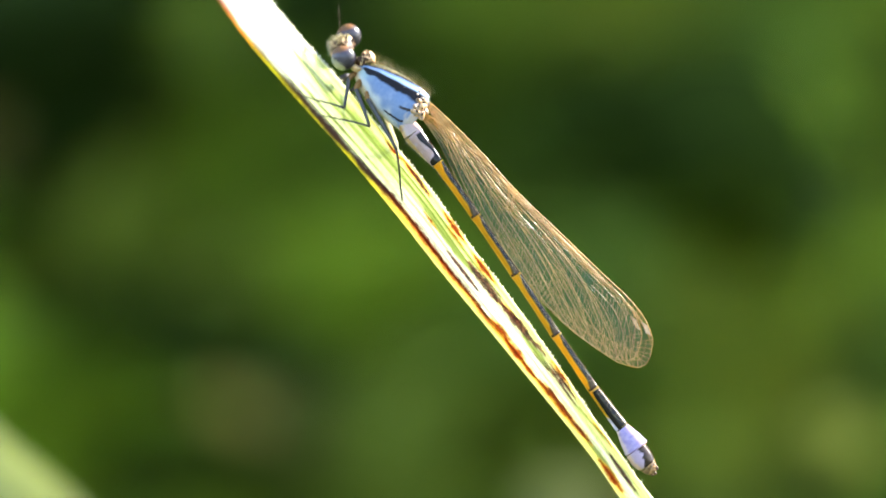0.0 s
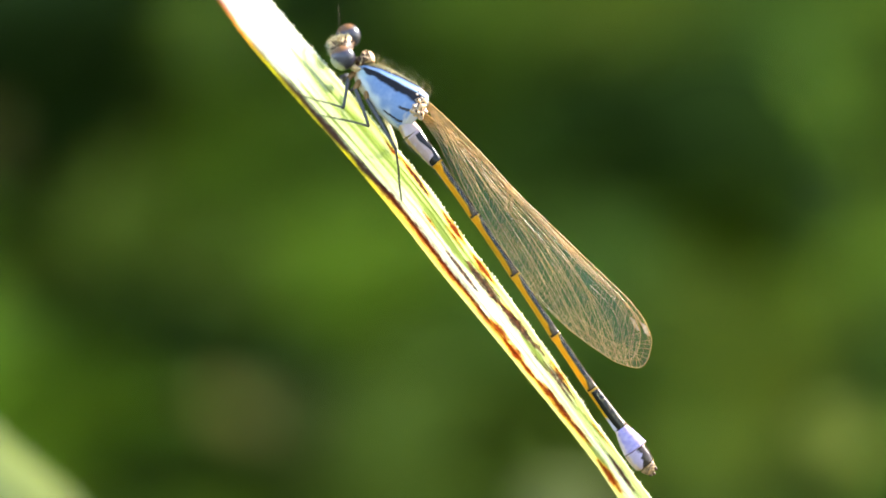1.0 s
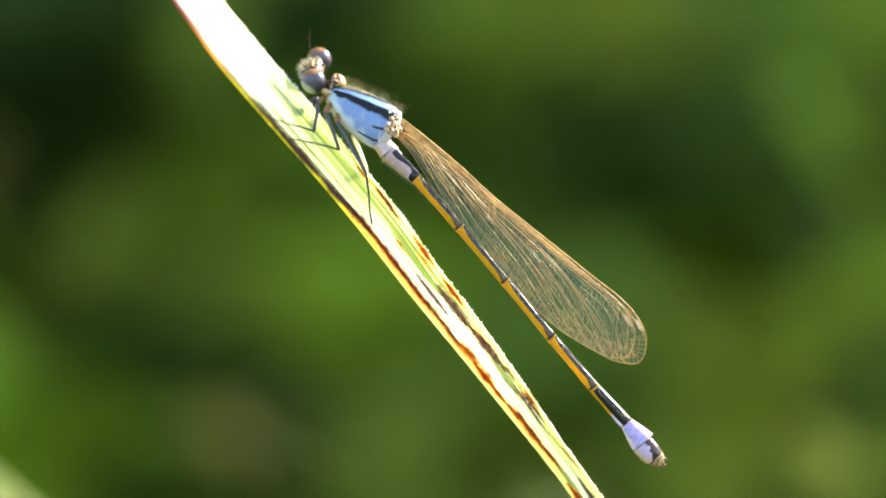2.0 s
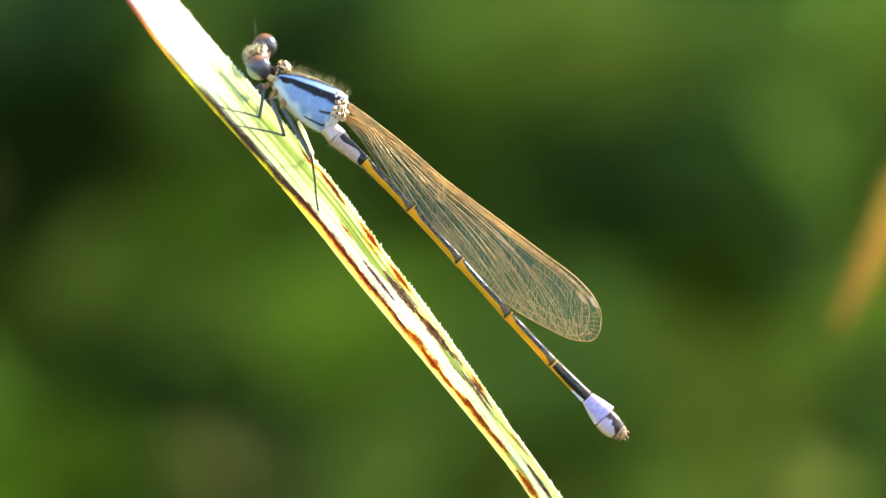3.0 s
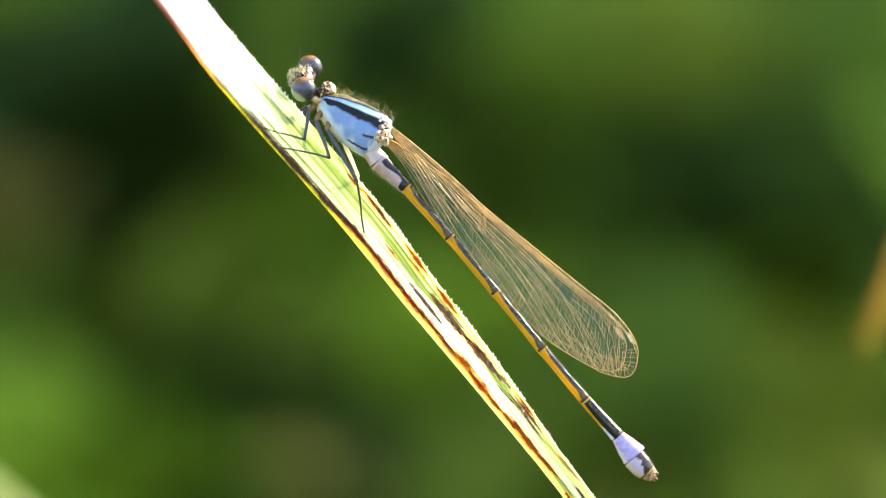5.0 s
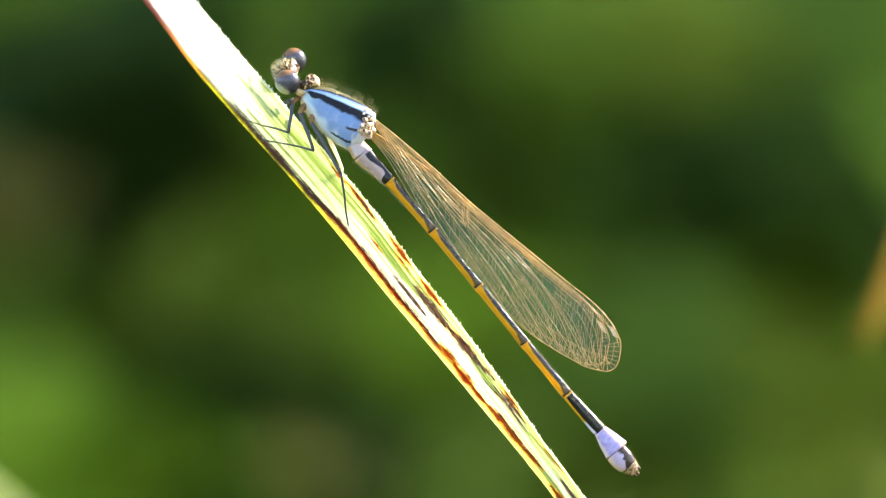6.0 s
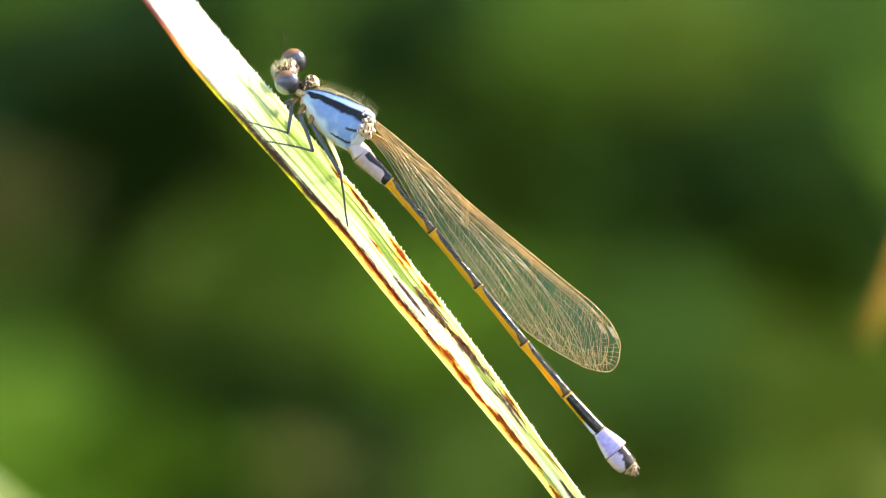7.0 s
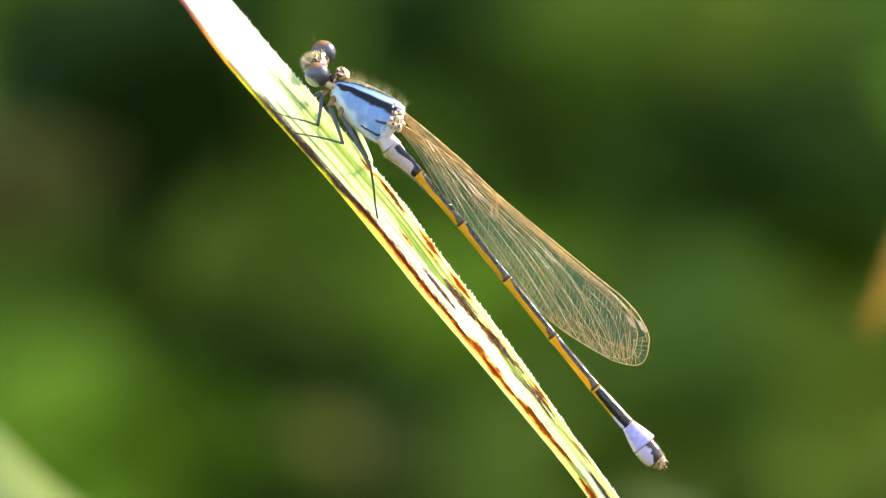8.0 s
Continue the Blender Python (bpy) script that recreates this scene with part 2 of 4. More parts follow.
def paint(ob, colour):
    """Give each vertex of the mesh its pigment; colour takes the vertex's place in the mesh."""
    layer = ob.data.color_attributes.new("tint", "FLOAT_COLOR", "POINT")
    values = np.array([(*colour(v.co), 1) for v in ob.data.vertices], dtype=np.float32)
    layer.data.foreach_set("color", values.ravel())


def skin(ob, shift, start, end, table, colour):
    """Paint a lofted body: colour takes the share of the length and the degrees round it, 0 facing the lens, 90 the back."""
    a, b2 = mm(*start), mm(*end)
    axis, size = (b2 - a).normalized(), (b2 - a).length
    near = Vector((0, -1, 0))
    up = near.cross(axis).normalized()
    up = up if up.z > 0 else -up

    def at(p):
        q = p + shift - a
        s = min(1, max(0, q.dot(axis) / size))
        hi, lo, wide = [x * 0.001 for x in lerp_table(table, s)]
        high = (q.dot(up) - (hi - lo) / 2) / max(1e-7, (hi + lo) / 2)
        return colour(s, math.degrees(math.atan2(high, q.dot(near) / max(1e-7, wide))))

    paint(ob, at)


def step(x, lo, hi):
    t = min(1, max(0, (x - lo) / (hi - lo)))
    return t * t * (3 - 2 * t)


# ---- ground ----
def ground():
    so = Soup()
    n = 60
    for i in range(n + 1):
        for k in range(n + 1):
            x, y = [math.copysign(abs(2 * q / n - 1) ** 5 * 900, 2 * q / n - 1) for q in (i, k)]
            so.v.append(Vector((x, y + 1, 0.02 * noise.noise(Vector((x, y, 0)) * 3) - 0.01)))
    for i in range(n):
        for k in range(n):
            p = i * (n + 1) + k
            so.f.append((p, p + n + 1, p + n + 2, p + 1))
            so.s.append(0)
    m = mat("meadow_soil", (0.045, 0.06, 0.018), 0.9, grain=6, spread=0.5, bump=0.6, depth=0.02)
    tagged(so.make("ground", [m]), "mossy green meadow ground under the grass", "ground", kind="structure")


ground()


# ---- the grass blade ----
BLADE_AXIS = [mm(-24.54, 24.78, -1.2), mm(-20.47, 19.83, -1.2), mm(-16.44, 15.01, -1.2), mm(-13.76, 11.61, -1.2), mm(-10.78, 8.20, -1.2), mm(-7.79, 4.80, -1.2), mm(-4.95, 1.40, -1.2),
              mm(-2.33, -2.01, -1.2), mm(0.42, -5.41, -1.2), mm(3.06, -8.81, -1.2), mm(5.64, -12.22, -1.2), mm(7.68, -14.94, -1.2), mm(12.65, -22.34, -1.2), mm(22.58, -40.98, -2),
              mm(85, -150, -8), mm(125, -310, -14), mm(140, -450, -16), mm(142, -549, -16)]
BLADE_WIDE = [(0.0, 0.51), (6.4, 1.15), (12.6, 1.33), (17.0, 1.47), (21.5, 1.48), (26.0, 1.43), (30.4, 1.41), (34.7, 1.30), (39.0, 1.21), (43.3, 1.04), (47.6, 0.83), (51.0, 0.80), (59.9, 1.0), (81.2, 1.09), (560, 1.5)]  # along and half across, mm
BLADE_STEPS = 70
BLADE_SPINE = spline([CENTRE * Vector((0, 0, 1)) + p for p in BLADE_AXIS], BLADE_STEPS)


def blade_lengths():
    far = [0.0]
    for p, q in zip(BLADE_SPINE, BLADE_SPINE[1:]):
        k, k2 = [1 + (r.y - 0.0012) / DISTANCE for r in (p, q)]
        far.append(far[-1] + 1000 * math.hypot(q.x / k2 - p.x / k, (q.z - CENTRE) / k2 - (p.z - CENTRE) / k))
    return far


BLADE_FAR = blade_lengths()


def blade_frame(axis, i):
    d = (axis[min(i + 1, len(axis) - 1)] - axis[max(i - 1, 0)]).normalized()
    flat = d.cross(Vector((0, -1, 0))).normalized()
    if flat.x < 0:
        flat = -flat
    tilt = radians(-24)
    across = (flat * math.cos(tilt) + Vector((0, 1, 0)) * math.sin(tilt)).normalized()
    face = across.cross(d).normalized()
    if face.y > 0:
        face = -face
    return d, across, face


def blade_lift(u, half):
    """How far the leaf's face stands proud at u: a shallow trough with ribs, and a crease near the rim."""
    lift = 0.10 * half * u * u + 0.000018 * math.cos(u * 26) + 0.00005 * math.exp(-((u - 0.1) / 0.06) ** 2)
    lift += 0.000012 * math.cos(u * 71 + 1)
    return lift - 0.00005 * math.exp(-((u + 0.66) / 0.07) ** 2)


def blade_spot(s, u, off=0.0):
    """The place on the leaf at s mm along and u across, moved that many metres towards the sun."""
    i = min(range(len(BLADE_FAR)), key=lambda k: abs(BLADE_FAR[k] - s))
    d, across, face = blade_frame(BLADE_SPINE, i)
    half = lerp_table(BLADE_WIDE, s)[0] * 0.001
    return BLADE_SPINE[i] + across * u * half + face * blade_lift(u, half) + SUN * off - Vector((0, 0, CENTRE))


def grass_blade():
    axis = BLADE_SPINE
    n = 171
    root = axis[-1].copy()
    verts, tints, faces = [], [], []
    edges = []
    for i, p in enumerate(axis):
        d, across, face = blade_frame(axis, i)
        s = BLADE_FAR[i]
        half = lerp_table(BLADE_WIDE, s)[0] * 0.001
        for k in range(n):
            u = 2 * k / (n - 1) - 1
            ragged = 1 + (0.012 * noise.noise(Vector((s * 1.3, u, 3))) if abs(u) > 0.9 else 0)
            verts.append(p + across * u * half * ragged + face * blade_lift(u, half))
            tints.append(blade_tint(u, s))
        edges.append((verts[-n], verts[-1], d, across))
    for i in range(len(axis) - 1):
        for k in range(n - 1):
            q = i * n + k
            faces.append((q, q + 1, q + n + 1, q + n))
    thing = tagged(new("tall_grass"), "pale yellow-green grass with rust-red stains, lit from behind", "grass")
    thing.location = root
    ob = mesh_object("blade", [v - root for v in verts], faces, [BLADE], thing)
    layer = ob.data.color_attributes.new("tint", "FLOAT_COLOR", "POINT")
    layer.data.foreach_set("color", np.array(tints, dtype=np.float32).ravel())
    thick = ob.modifiers.new("thickness", "SOLIDIFY")
    thick.thickness = 0.00006
    teeth = Soup()
    rnd = random.Random(4)
    for side in (0, 1):
        s = 8.0
        while s < 80:
            i = int(np.interp(s, BLADE_FAR, range(len(BLADE_FAR))))
            p, d, across = edges[i][side], edges[i][2], edges[i][3]
            big = side and rnd.random() < 0.62
            way = (across * (1 if side else -1) * (1.0 if side else 0.6) - d * rnd.uniform(0.5, 1.0)).normalized() * (rnd.uniform(0.00015, 0.00023) if big else rnd.uniform(0.00006, 0.00011))
            teeth.hair(p - root - way * 0.1, way, 0.00009 if big else 0.00005)
            s += rnd.uniform(0.2, 0.42)
    tagged(teeth.make("marginal_teeth", [TOOTH], thing, smooth=False), kind="stuff")
    return thing


# stains: along (mm) and across at one end, the same at the other, half width across
PURPLE_STREAKS = [
    (34.52, -0.15, 36.77, -0.17, 0.10), (35.78, 0.36, 38.57, 0.36, 0.19), (38.83, 0.37, 41.17, 0.42, 0.16), (39.73, 0.52, 41.20, 0.57, 0.16), (41.60, 0.53, 42.43, 0.68, 0.13),
    (42.37, 0.15, 43.74, 0.28, 0.04), (43.43, 0.43, 46.02, 0.40, 0.09), (43.81, 0.62, 45.61, 0.68, 0.10), (50.31, 0.28, 52.30, 0.27, 0.16), (29.06, 0.88, 30.38, 0.76, 0.10),
]
RED_STREAKS = [
    (32.41, 0.86, 34.00, 0.85, 0.12), (33.35, 0.58, 34.01, 0.64, 0.06), (35.54, 0.83, 37.09, 0.82, 0.13), (31.76, 0.06, 32.35, 0.05, 0.05), (28.36, 0.86, 30.34, 0.78, 0.10),
    (27.09, 0.77, 27.70, 0.77, 0.06), (43.68, 0.82, 44.85, 0.86, 0.11), (38.99, 0.45, 40.43, 0.55, 0.08), (38.41, 0.28, 39.04, 0.41, 0.06), (47.6, 0.74, 50.1, 0.82, 0.04),
]
RIM_STREAKS = [
    (39.41, -0.58, 40.33, -0.52, 0.13), (40.90, -0.66, 42.21, -0.64, 0.16), (42.60, -0.70, 43.50, -0.67, 0.10), (44.12, -0.62, 45.41, -0.48, 0.17), (45.13, -0.55, 46.92, -0.55, 0.18),
    (46.70, -0.62, 48.46, -0.40, 0.14), (50.29, -0.69, 51.90, -0.61, 0.19),
]
GREEN_BANDS = [
    (22.0, 0.36, 30.28, 0.31, 0.18), (30.28, 0.31, 35.80, 0.20, 0.24), (41.19, 0.29, 43.70, 0.36, 0.23), (46.16, 0.42, 49.39, 0.80, 0.11), (48.61, -0.49, 52.0, -0.61, 0.34),
    (28.23, 0.54, 38.0, 0.56, 0.08), (21.0, -0.46, 29.15, -0.33, 0.07), (22.0, 0.02, 29.0, 0.0, 0.08), (18.5, 0.28, 24.0, 0.10, 0.05), (30.0, -0.12, 34.2, -0.10, 0.04),
]


def streak_at(rows, u, s, rag):
    """How strongly the streaks of a table cover the place, 0 to 1."""
    most = 0.0
    for s0, u0, s1, u1, wide in rows:
        if s0 - 0.6 < s < s1 + 0.6:
            t = min(1, max(0, (s - s0) / (s1 - s0)))
            off = abs(u - u0 - (u1 - u0) * t) / wide
            end = max(0, s0 - s, s - s1) / 0.35
            taper = 1 - 0.55 * (2 * t - 1) ** 2
            most = max(most, min(1, max(0, (1 - max(off / taper, end) + rag) * 2.4)))
    return most


def blade_tint(u, s):
    """Colour across (u from -1 to 1) and along (mm) the leaf."""
    low = min(1, max(0, (s - 17) / 7))
    pale = 0.5 + 0.7 * noise.noise(Vector((u * 7, s * 0.05, 3)))
    c = Vector((0.90, 0.92, 0.70)).lerp(Vector((0.97, 0.96, 0.93)), min(1, max(0, pale + 0.3 * (1 - low))))
    if u > 0.0:
        c = c.lerp(Vector((0.84, 0.88, 0.50)), 0.7 * min(1, u * 5) * low)
    fresh = step(s, 16, 22) * (1 - step(s, 27, 33))
    c = c.lerp(Vector((0.70, 0.76, 0.47)), 0.66 * fresh)
    # fine green veins along the whole leaf
    lines = noise.noise(Vector((u * 34, s * 0.06, 1))) + 0.7 * noise.noise(Vector((u * 80, s * 0.10, 2))) + 0.25 * noise.noise(Vector((u * 60, s * 2.0, 6)))
    c = c.lerp(Vector((0.40, 0.47, 0.16)), min(1, max(0, lines * 1.9)) * (0.15 + (0.7 if u > 0 else 0.45) * low))
    c = c * (1 - 0.22 * low * min(1, max(0, 0.5 + noise.noise(Vector((u * 40, s * 3.0, 31))))))
    rag = 0.40 * noise.noise(Vector((u * 60, s * 0.8, 5))) + 0.55 * noise.noise(Vector((u * 22, s * 2.6, 0))) + 0.55 * noise.noise(Vector((u * 48, s * 7.0, 7)))
    green = streak_at(GREEN_BANDS, u, s, 0.35 * rag)
    c = c.lerp(Vector((0.20, 0.28, 0.06)).lerp(Vector((0.50, 0.56, 0.20)), min(1, max(0, 0.5 + 1.3 * noise.noise(Vector((u * 60, s * 0.2, 21)))))), 0.85 * green)
    # the right rim, yellowish
    if u > 0.72:
        c = c.lerp(Vector((0.95, 0.88, 0.30)), 0.7 * min(1, (u - 0.72) * 8) * low).lerp(Vector((0.96, 0.95, 0.80)), min(1, max(0, (u - 0.93) * 16)))
    # the left rim: a bright yellow strip with a dark crease inside, reddish at the top
    crease = float(np.interp(s, (12, 16, 18, 27, 30, 52), (-0.88, -0.88, -0.86, -0.82, -0.66, -0.62)))
    wave = 0.03 * noise.noise(Vector((s * 0.5, 3, 1)))
    if u < crease:
        edge = Vector((0.40, 0.12, 0.08)).lerp(Vector((0.95, 0.50, 0.10)), min(1, max(0, (s - 13) / 2.5))).lerp(Vector((0.86, 0.80, 0.06)), min(1, max(0, (s - 16) / 2.5)))
        edge = edge.lerp(Vector((0.96, 0.94, 0.50)), min(1, max(0, (s - 27) / 5)) * min(1, max(0, (crease - u) * 9)))
        c = c.lerp(edge, min(1, (crease - u) * 22))
    wide = float(np.interp(s, (11, 17, 20, 28, 34, 40, 47, 50), (0.10, 0.07, 0.13, 0.15, 0.14, 0.10, 0.05, 0.02)))
    off = (u - crease - wave) / wide
    if s > 38:
        off += 0.4
    line = min(1, max(0, (1.25 - abs(off) + 0.9 * rag + 0.5 * noise.noise(Vector((s * 0.6, 9, 0)))) * 1.4)) * float(np.interp(s, (12, 15, 19, 21, 38, 41, 49), (0.8, 0.5, 0.6, 0.95, 1, 0.5, 0.1)))
    rusty = min(1, max(0, (s - 27.5) / 3.5))
    dark = Vector((0.085, 0.04, 0.038)).lerp(Vector((0.085, 0.028, 0.018)).lerp(Vector((0.36, 0.05, 0.004)), min(1, max(0, -off * 0.9 + 0.45 + 0.8 * noise.noise(Vector((s * 1.1, 4, u * 6)))))), rusty)
    if s < 17:
        dark = Vector((0.30, 0.10, 0.08)).lerp(Vector((0.75, 0.30, 0.10)), min(1, max(0, (s - 13) / 3)))
    c = c.lerp(Vector((0.92, 0.55, 0.03)), min(1, max(0, 1.9 - abs(off + 0.7))) * 0.55 * rusty * min(1, max(0, (50 - s) / 3))).lerp(dark, line)
    # stains with a yellow halo
    for rows, hue, halo in ((RIM_STREAKS, Vector((0.36, 0.05, 0.006)), 0.75), (RED_STREAKS, Vector((0.27, 0.025, 0.012)), 0.6), (PURPLE_STREAKS, Vector((0.085, 0.045, 0.048)), 0.2)):
        k = streak_at(rows, u, s, 1.1 * rag + (0.1 if rows is RED_STREAKS else 0.3))
        if halo > 0.3:
            wider = streak_at([(a - 0.2, b2, e + 0.2, f, g * 1.9) for a, b2, e, f, g in rows], u, s, 0.5 * rag)
            c = c.lerp(Vector((0.93, 0.62, 0.04)), halo * wider)
        if k > 0:
            speck = noise.noise(Vector((u * 60, s * 3.5, 3)))
            tone = hue * (1 + 0.8 * speck)
            if rows is RIM_STREAKS:
                tone = tone.lerp(Vector((0.07, 0.025, 0.02)), min(1, max(0, (u + 0.60) * 4 + 1.4 * speck - 0.1)))
            if rows is PURPLE_STREAKS and speck > 0.15:
                tone = Vector((0.42, 0.20, 0.13))
            c = c.lerp(Vector((max(0, tone.x), max(0, tone.y), max(0, tone.z))), k * (0.93 + 0.25 * min(0, noise.noise(Vector((u * 90, s * 2.0, 13))))))
    return (c.x, c.y, c.z, 1)


grass_blade()


# ---- the damselfly ----
def damselfly():
    thing = tagged(new("damselfly"), "blue and yellow damselfly with folded clear wings on a grass blade", "damselfly")
    thing.location = (0, 0, CENTRE)
    neck = mm(-8.27, 9.53)
    rnd = random.Random(7)

    # thorax
    def thorax_tint(s, g):
        n1, n2 = noise.noise(Vector((s * 9, g * 0.05, 1))), noise.noise(Vector((s * 26, g * 0.16, 4)))
        g = g + 1.5 * noise.noise(Vector((s * 5, g * 0.02, 1)))
        a = abs(g - 74) if g > -106 else abs(g + 360 - 74)
        bronze = Vector((0.085, 0.075, 0.03)).lerp(Vector((0.34, 0.27, 0.10)), step(n1 + 0.6 * n2, -0.1, 0.9))
        c = Vector((0.02, 0.015, 0.01)).lerp(bronze, step(a, 2, 7))
        c = c.lerp(Vector((0.014, 0.012, 0.014)), step(a, 38, 41))
        c = c.lerp(Vector((0.14, 0.22, 0.46)).lerp(Vector((0.30, 0.41, 0.56)), step(a, 46, 52)), step(a, 43, 47))
        c = c.lerp(Vector((0.010, 0.007, 0.006)), step(a, 53, 57) * step(s, 0.05, 0.12))
        low = 67 + 2 * n1 + 1.5 * n2 - 3 * s + 7 * math.exp(-((s - 0.2) / 0.06) ** 2)
        blue = Vector((0.36, 0.45, 0.47)).lerp(Vector((0.17, 0.24, 0.40)), step(s + 0.12 * n1, 0.10, 0.34))
        blue = blue.lerp(Vector((0.25, 0.30, 0.44)), step(n1 + 0.5 * n2, 0.0, 0.7) * 0.7)
        blue = blue.lerp(Vector((0.50, 0.52, 0.52)), step(a + 6 * n1, 80 + 12 * s, 96 + 8 * s))
        blue = blue.lerp(Vector((0.66, 0.52, 0.31)), step(a + 7 * n1, 98 + 6 * s, 114 + 4 * s))
        blue = blue.lerp(Vector((0.50, 0.42, 0.38)), step(s + 0.05 * n2, 0.90, 0.97))
        blue = blue.lerp(Vector((0.70, 0.56, 0.32)), (1 - step(s, 0.03, 0.10)) * step(a, 60, 90))
        c = c.lerp(blue, step(a, low, low + 4))
        for s0, s1, mid, slope in ((0.76, 0.95, 80, -30), (0.62, 0.93, 94, -36)):
            if s0 < s < s1:
                c = c.lerp(Vector((0.02, 0.015, 0.02)), (1 - step(abs(a - mid - slope * (s - 0.78) - 1.5 * n2), 0.8, 2.0)) * step(s, s0, s0 + 0.06))
        return c

    table = [(0, 0.35, 0.45, 0.35), (0.08, 0.62, 0.8, 0.62), (0.25, 1.06, 1.15, 0.9), (0.5, 1.32, 1.42, 1.02), (0.75, 1.46, 1.46, 1.0), (0.92, 1.38, 1.33, 0.85), (1, 0.9, 1.0, 0.6)]
    so, a, axis, up = loft((-8.34, 9.53), (-4.54, 6.78), table, lambda s, g: 0, rings=150, sides=260)
    thorax = so.make("thorax", [THORAX_SKIN], thing, "sky blue thorax with black shoulder stripes", origin=neck)
    skin(thorax, neck, (-8.34, 9.53), (-4.54, 6.78), table, thorax_tint)
    hairs = Soup()
    for i in range(260):
        s, g = rnd.uniform(0.02, 0.95), radians(rnd.gauss(85, 25))
        hi, lo, wide = [x * 0.001 for x in lerp_table(table, s)]
        c = a + axis * (mm(-4.54, 6.78) - a).length * s + up * (hi - lo) / 2
        out = Vector((0, -1, 0)) * math.cos(g) * wide + up * (hi + lo) / 2 * math.sin(g)
        hairs.hair(c + out - neck, (out.normalized() + axis * rnd.uniform(-0.7, 0.2) + Vector((0, rnd.uniform(-0.4, 0.4), 0))).normalized() * rnd.uniform(0.00025, 0.0009), 0.0000032)
    for i in range(260):
        s, g = rnd.uniform(0.2, 0.95), radians(rnd.gauss(-85, 22))
        hi, lo, wide = [x * 0.001 for x in lerp_table(table, s)]
        c = a + axis * (mm(-4.54, 6.78) - a).length * s + up * (hi - lo) / 2
        out = Vector((0, -1, 0)) * math.cos(g) * wide + up * (hi + lo) / 2 * math.sin(g)
        hairs.hair(c + out - neck, (out.normalized() + axis * rnd.uniform(-0.2, 0.6)).normalized() * rnd.uniform(0.0001, 0.0003), 0.000005)
    tagged(hairs.make("thorax_hair", [HAIR], thorax, smooth=False), kind="stuff")
    for p, r in (((-4.51, 8.17, 0.35), 0.23), ((-4.72, 8.02, 0.6), 0.16), ((-4.27, 8.00, 0.2), 0.18), ((-4.55, 7.36, 0.8), 0.24), ((-4.70, 6.98, 0.85), 0.2), ((-4.41, 6.85, 0.6), 0.2), ((-4.37, 7.73, 0.55), 0.24), ((-4.24, 7.19, 0.4), 0.2), ((-4.60, 7.70, 0.75), 0.18), ((-4.80, 7.32, 0.95), 0.16), ((-4.95, 7.06, 0.98), 0.14), ((-4.35, 7.45, 0.65), 0.17)):
        ball = Soup()
        q = mm(*p) - neck
        lay = radians(-43 + rnd.gauss(0, 25))
        ball.ball(q, (Vector((math.cos(lay), 0.2, math.sin(lay))) * r * 0.0013, Vector((0, r, 0)) * 0.0011, Vector((-math.sin(lay), 0, math.cos(lay))) * r * 0.0010), 18, 28, rough=0.35, pick=lambda i, k: 1 if noise.noise(Vector((i * 5, k * 5, r * 40))) > 0.0 else (2 if noise.noise(Vector((i * 6, k * 6, r * 90))) > 0.2 else 0))
        ball.make("wing_hinge", [HINGEPALE, TAN, BROWN], thorax, "pale bumpy wing hinge")
    bristle = Soup()
    bristle.hair(mm(-4.34, 8.31, 0.2) - neck, mm(-4.44, 8.85) - mm(-4.34, 8.31), 0.00002)
    bristle.make("bristle", [BROWN], thorax)

    # prothorax and neck
    front = Soup()
    front.ball(mm(-7.86, 10.00, 0.1), (mm(0.32, -0.2), mm(0.2, 0.35, 0.1), mm(0, 0, 0.55)), pick=lambda i, k: 1 if noise.noise(Vector((i * 11, k * 15, 2))) > 0.0 else 0, rough=0.7)
    front.ball(mm(-7.59, 9.97, 0.25), (mm(0.2, -0.1), mm(0.12, 0.26), mm(0, 0, 0.4)), pick=lambda i, k: 2 if noise.noise(Vector((i * 9, k * 12, 5))) > 0.2 else 1, rough=0.7)
    front.ball(mm(-8.24, 9.80, 0.3), (mm(0.34, -0.16), mm(0.12, 0.3), mm(0, 0, 0.45)), pick=lambda i, k: 0 if noise.noise(Vector((i * 4, k * 5, 8))) > -0.1 else 2, rough=0.4)
    front.ball(mm(-8.47, 9.36, 0.3), (mm(0.36, -0.1), mm(0.08, 0.2), mm(0, 0, 0.45)), rough=0.5, pick=lambda i, k: 2 if noise.noise(Vector((i * 7, k * 9, 3))) > 0 else 1)
    front.make("prothorax", [BROWN, TAN, CREAM], thing, "mottled brown and cream neck shield")
    # coxae under the breast
    for p, q, r in (((-8.58, 9.12, 0.2), (-9.02, 8.64, 0.55), 0.16), ((-8.24, 8.64, 0.3), (-8.58, 8.07, 0.62), 0.17), ((-7.73, 8.07, 0.3), (-7.90, 7.49, 0.5), 0.17)):
        cx = Soup()
        cx.tube(spline([mm(*p), (mm(*p) + mm(*q)) / 2 + mm(-0.05, 0.0, 0.05), mm(*q)], 4), [r * 0.001 * k for k in (1, 1.1, 1.15, 1.1, 1.0, 0.95, 0.85, 0.75, 0.6)], 14)
        cx.make("coxa", [COXA], thing, "amber leg base")

    # head
    near_eye, far_eye = mm(-9.29, 10.00, 0.85), mm(-8.95, 11.36, -0.75)
    lateral = (near_eye - far_eye).normalized()
    face = (Vector((-1, -0.35, -0.25)) - lateral * Vector((-1, -0.35, -0.25)).dot(lateral)).normalized()
    crown = lateral.cross(face).normalized()
    if crown.z < 0:
        crown = -crown
    centre = (near_eye + far_eye) / 2
    skull = Soup()
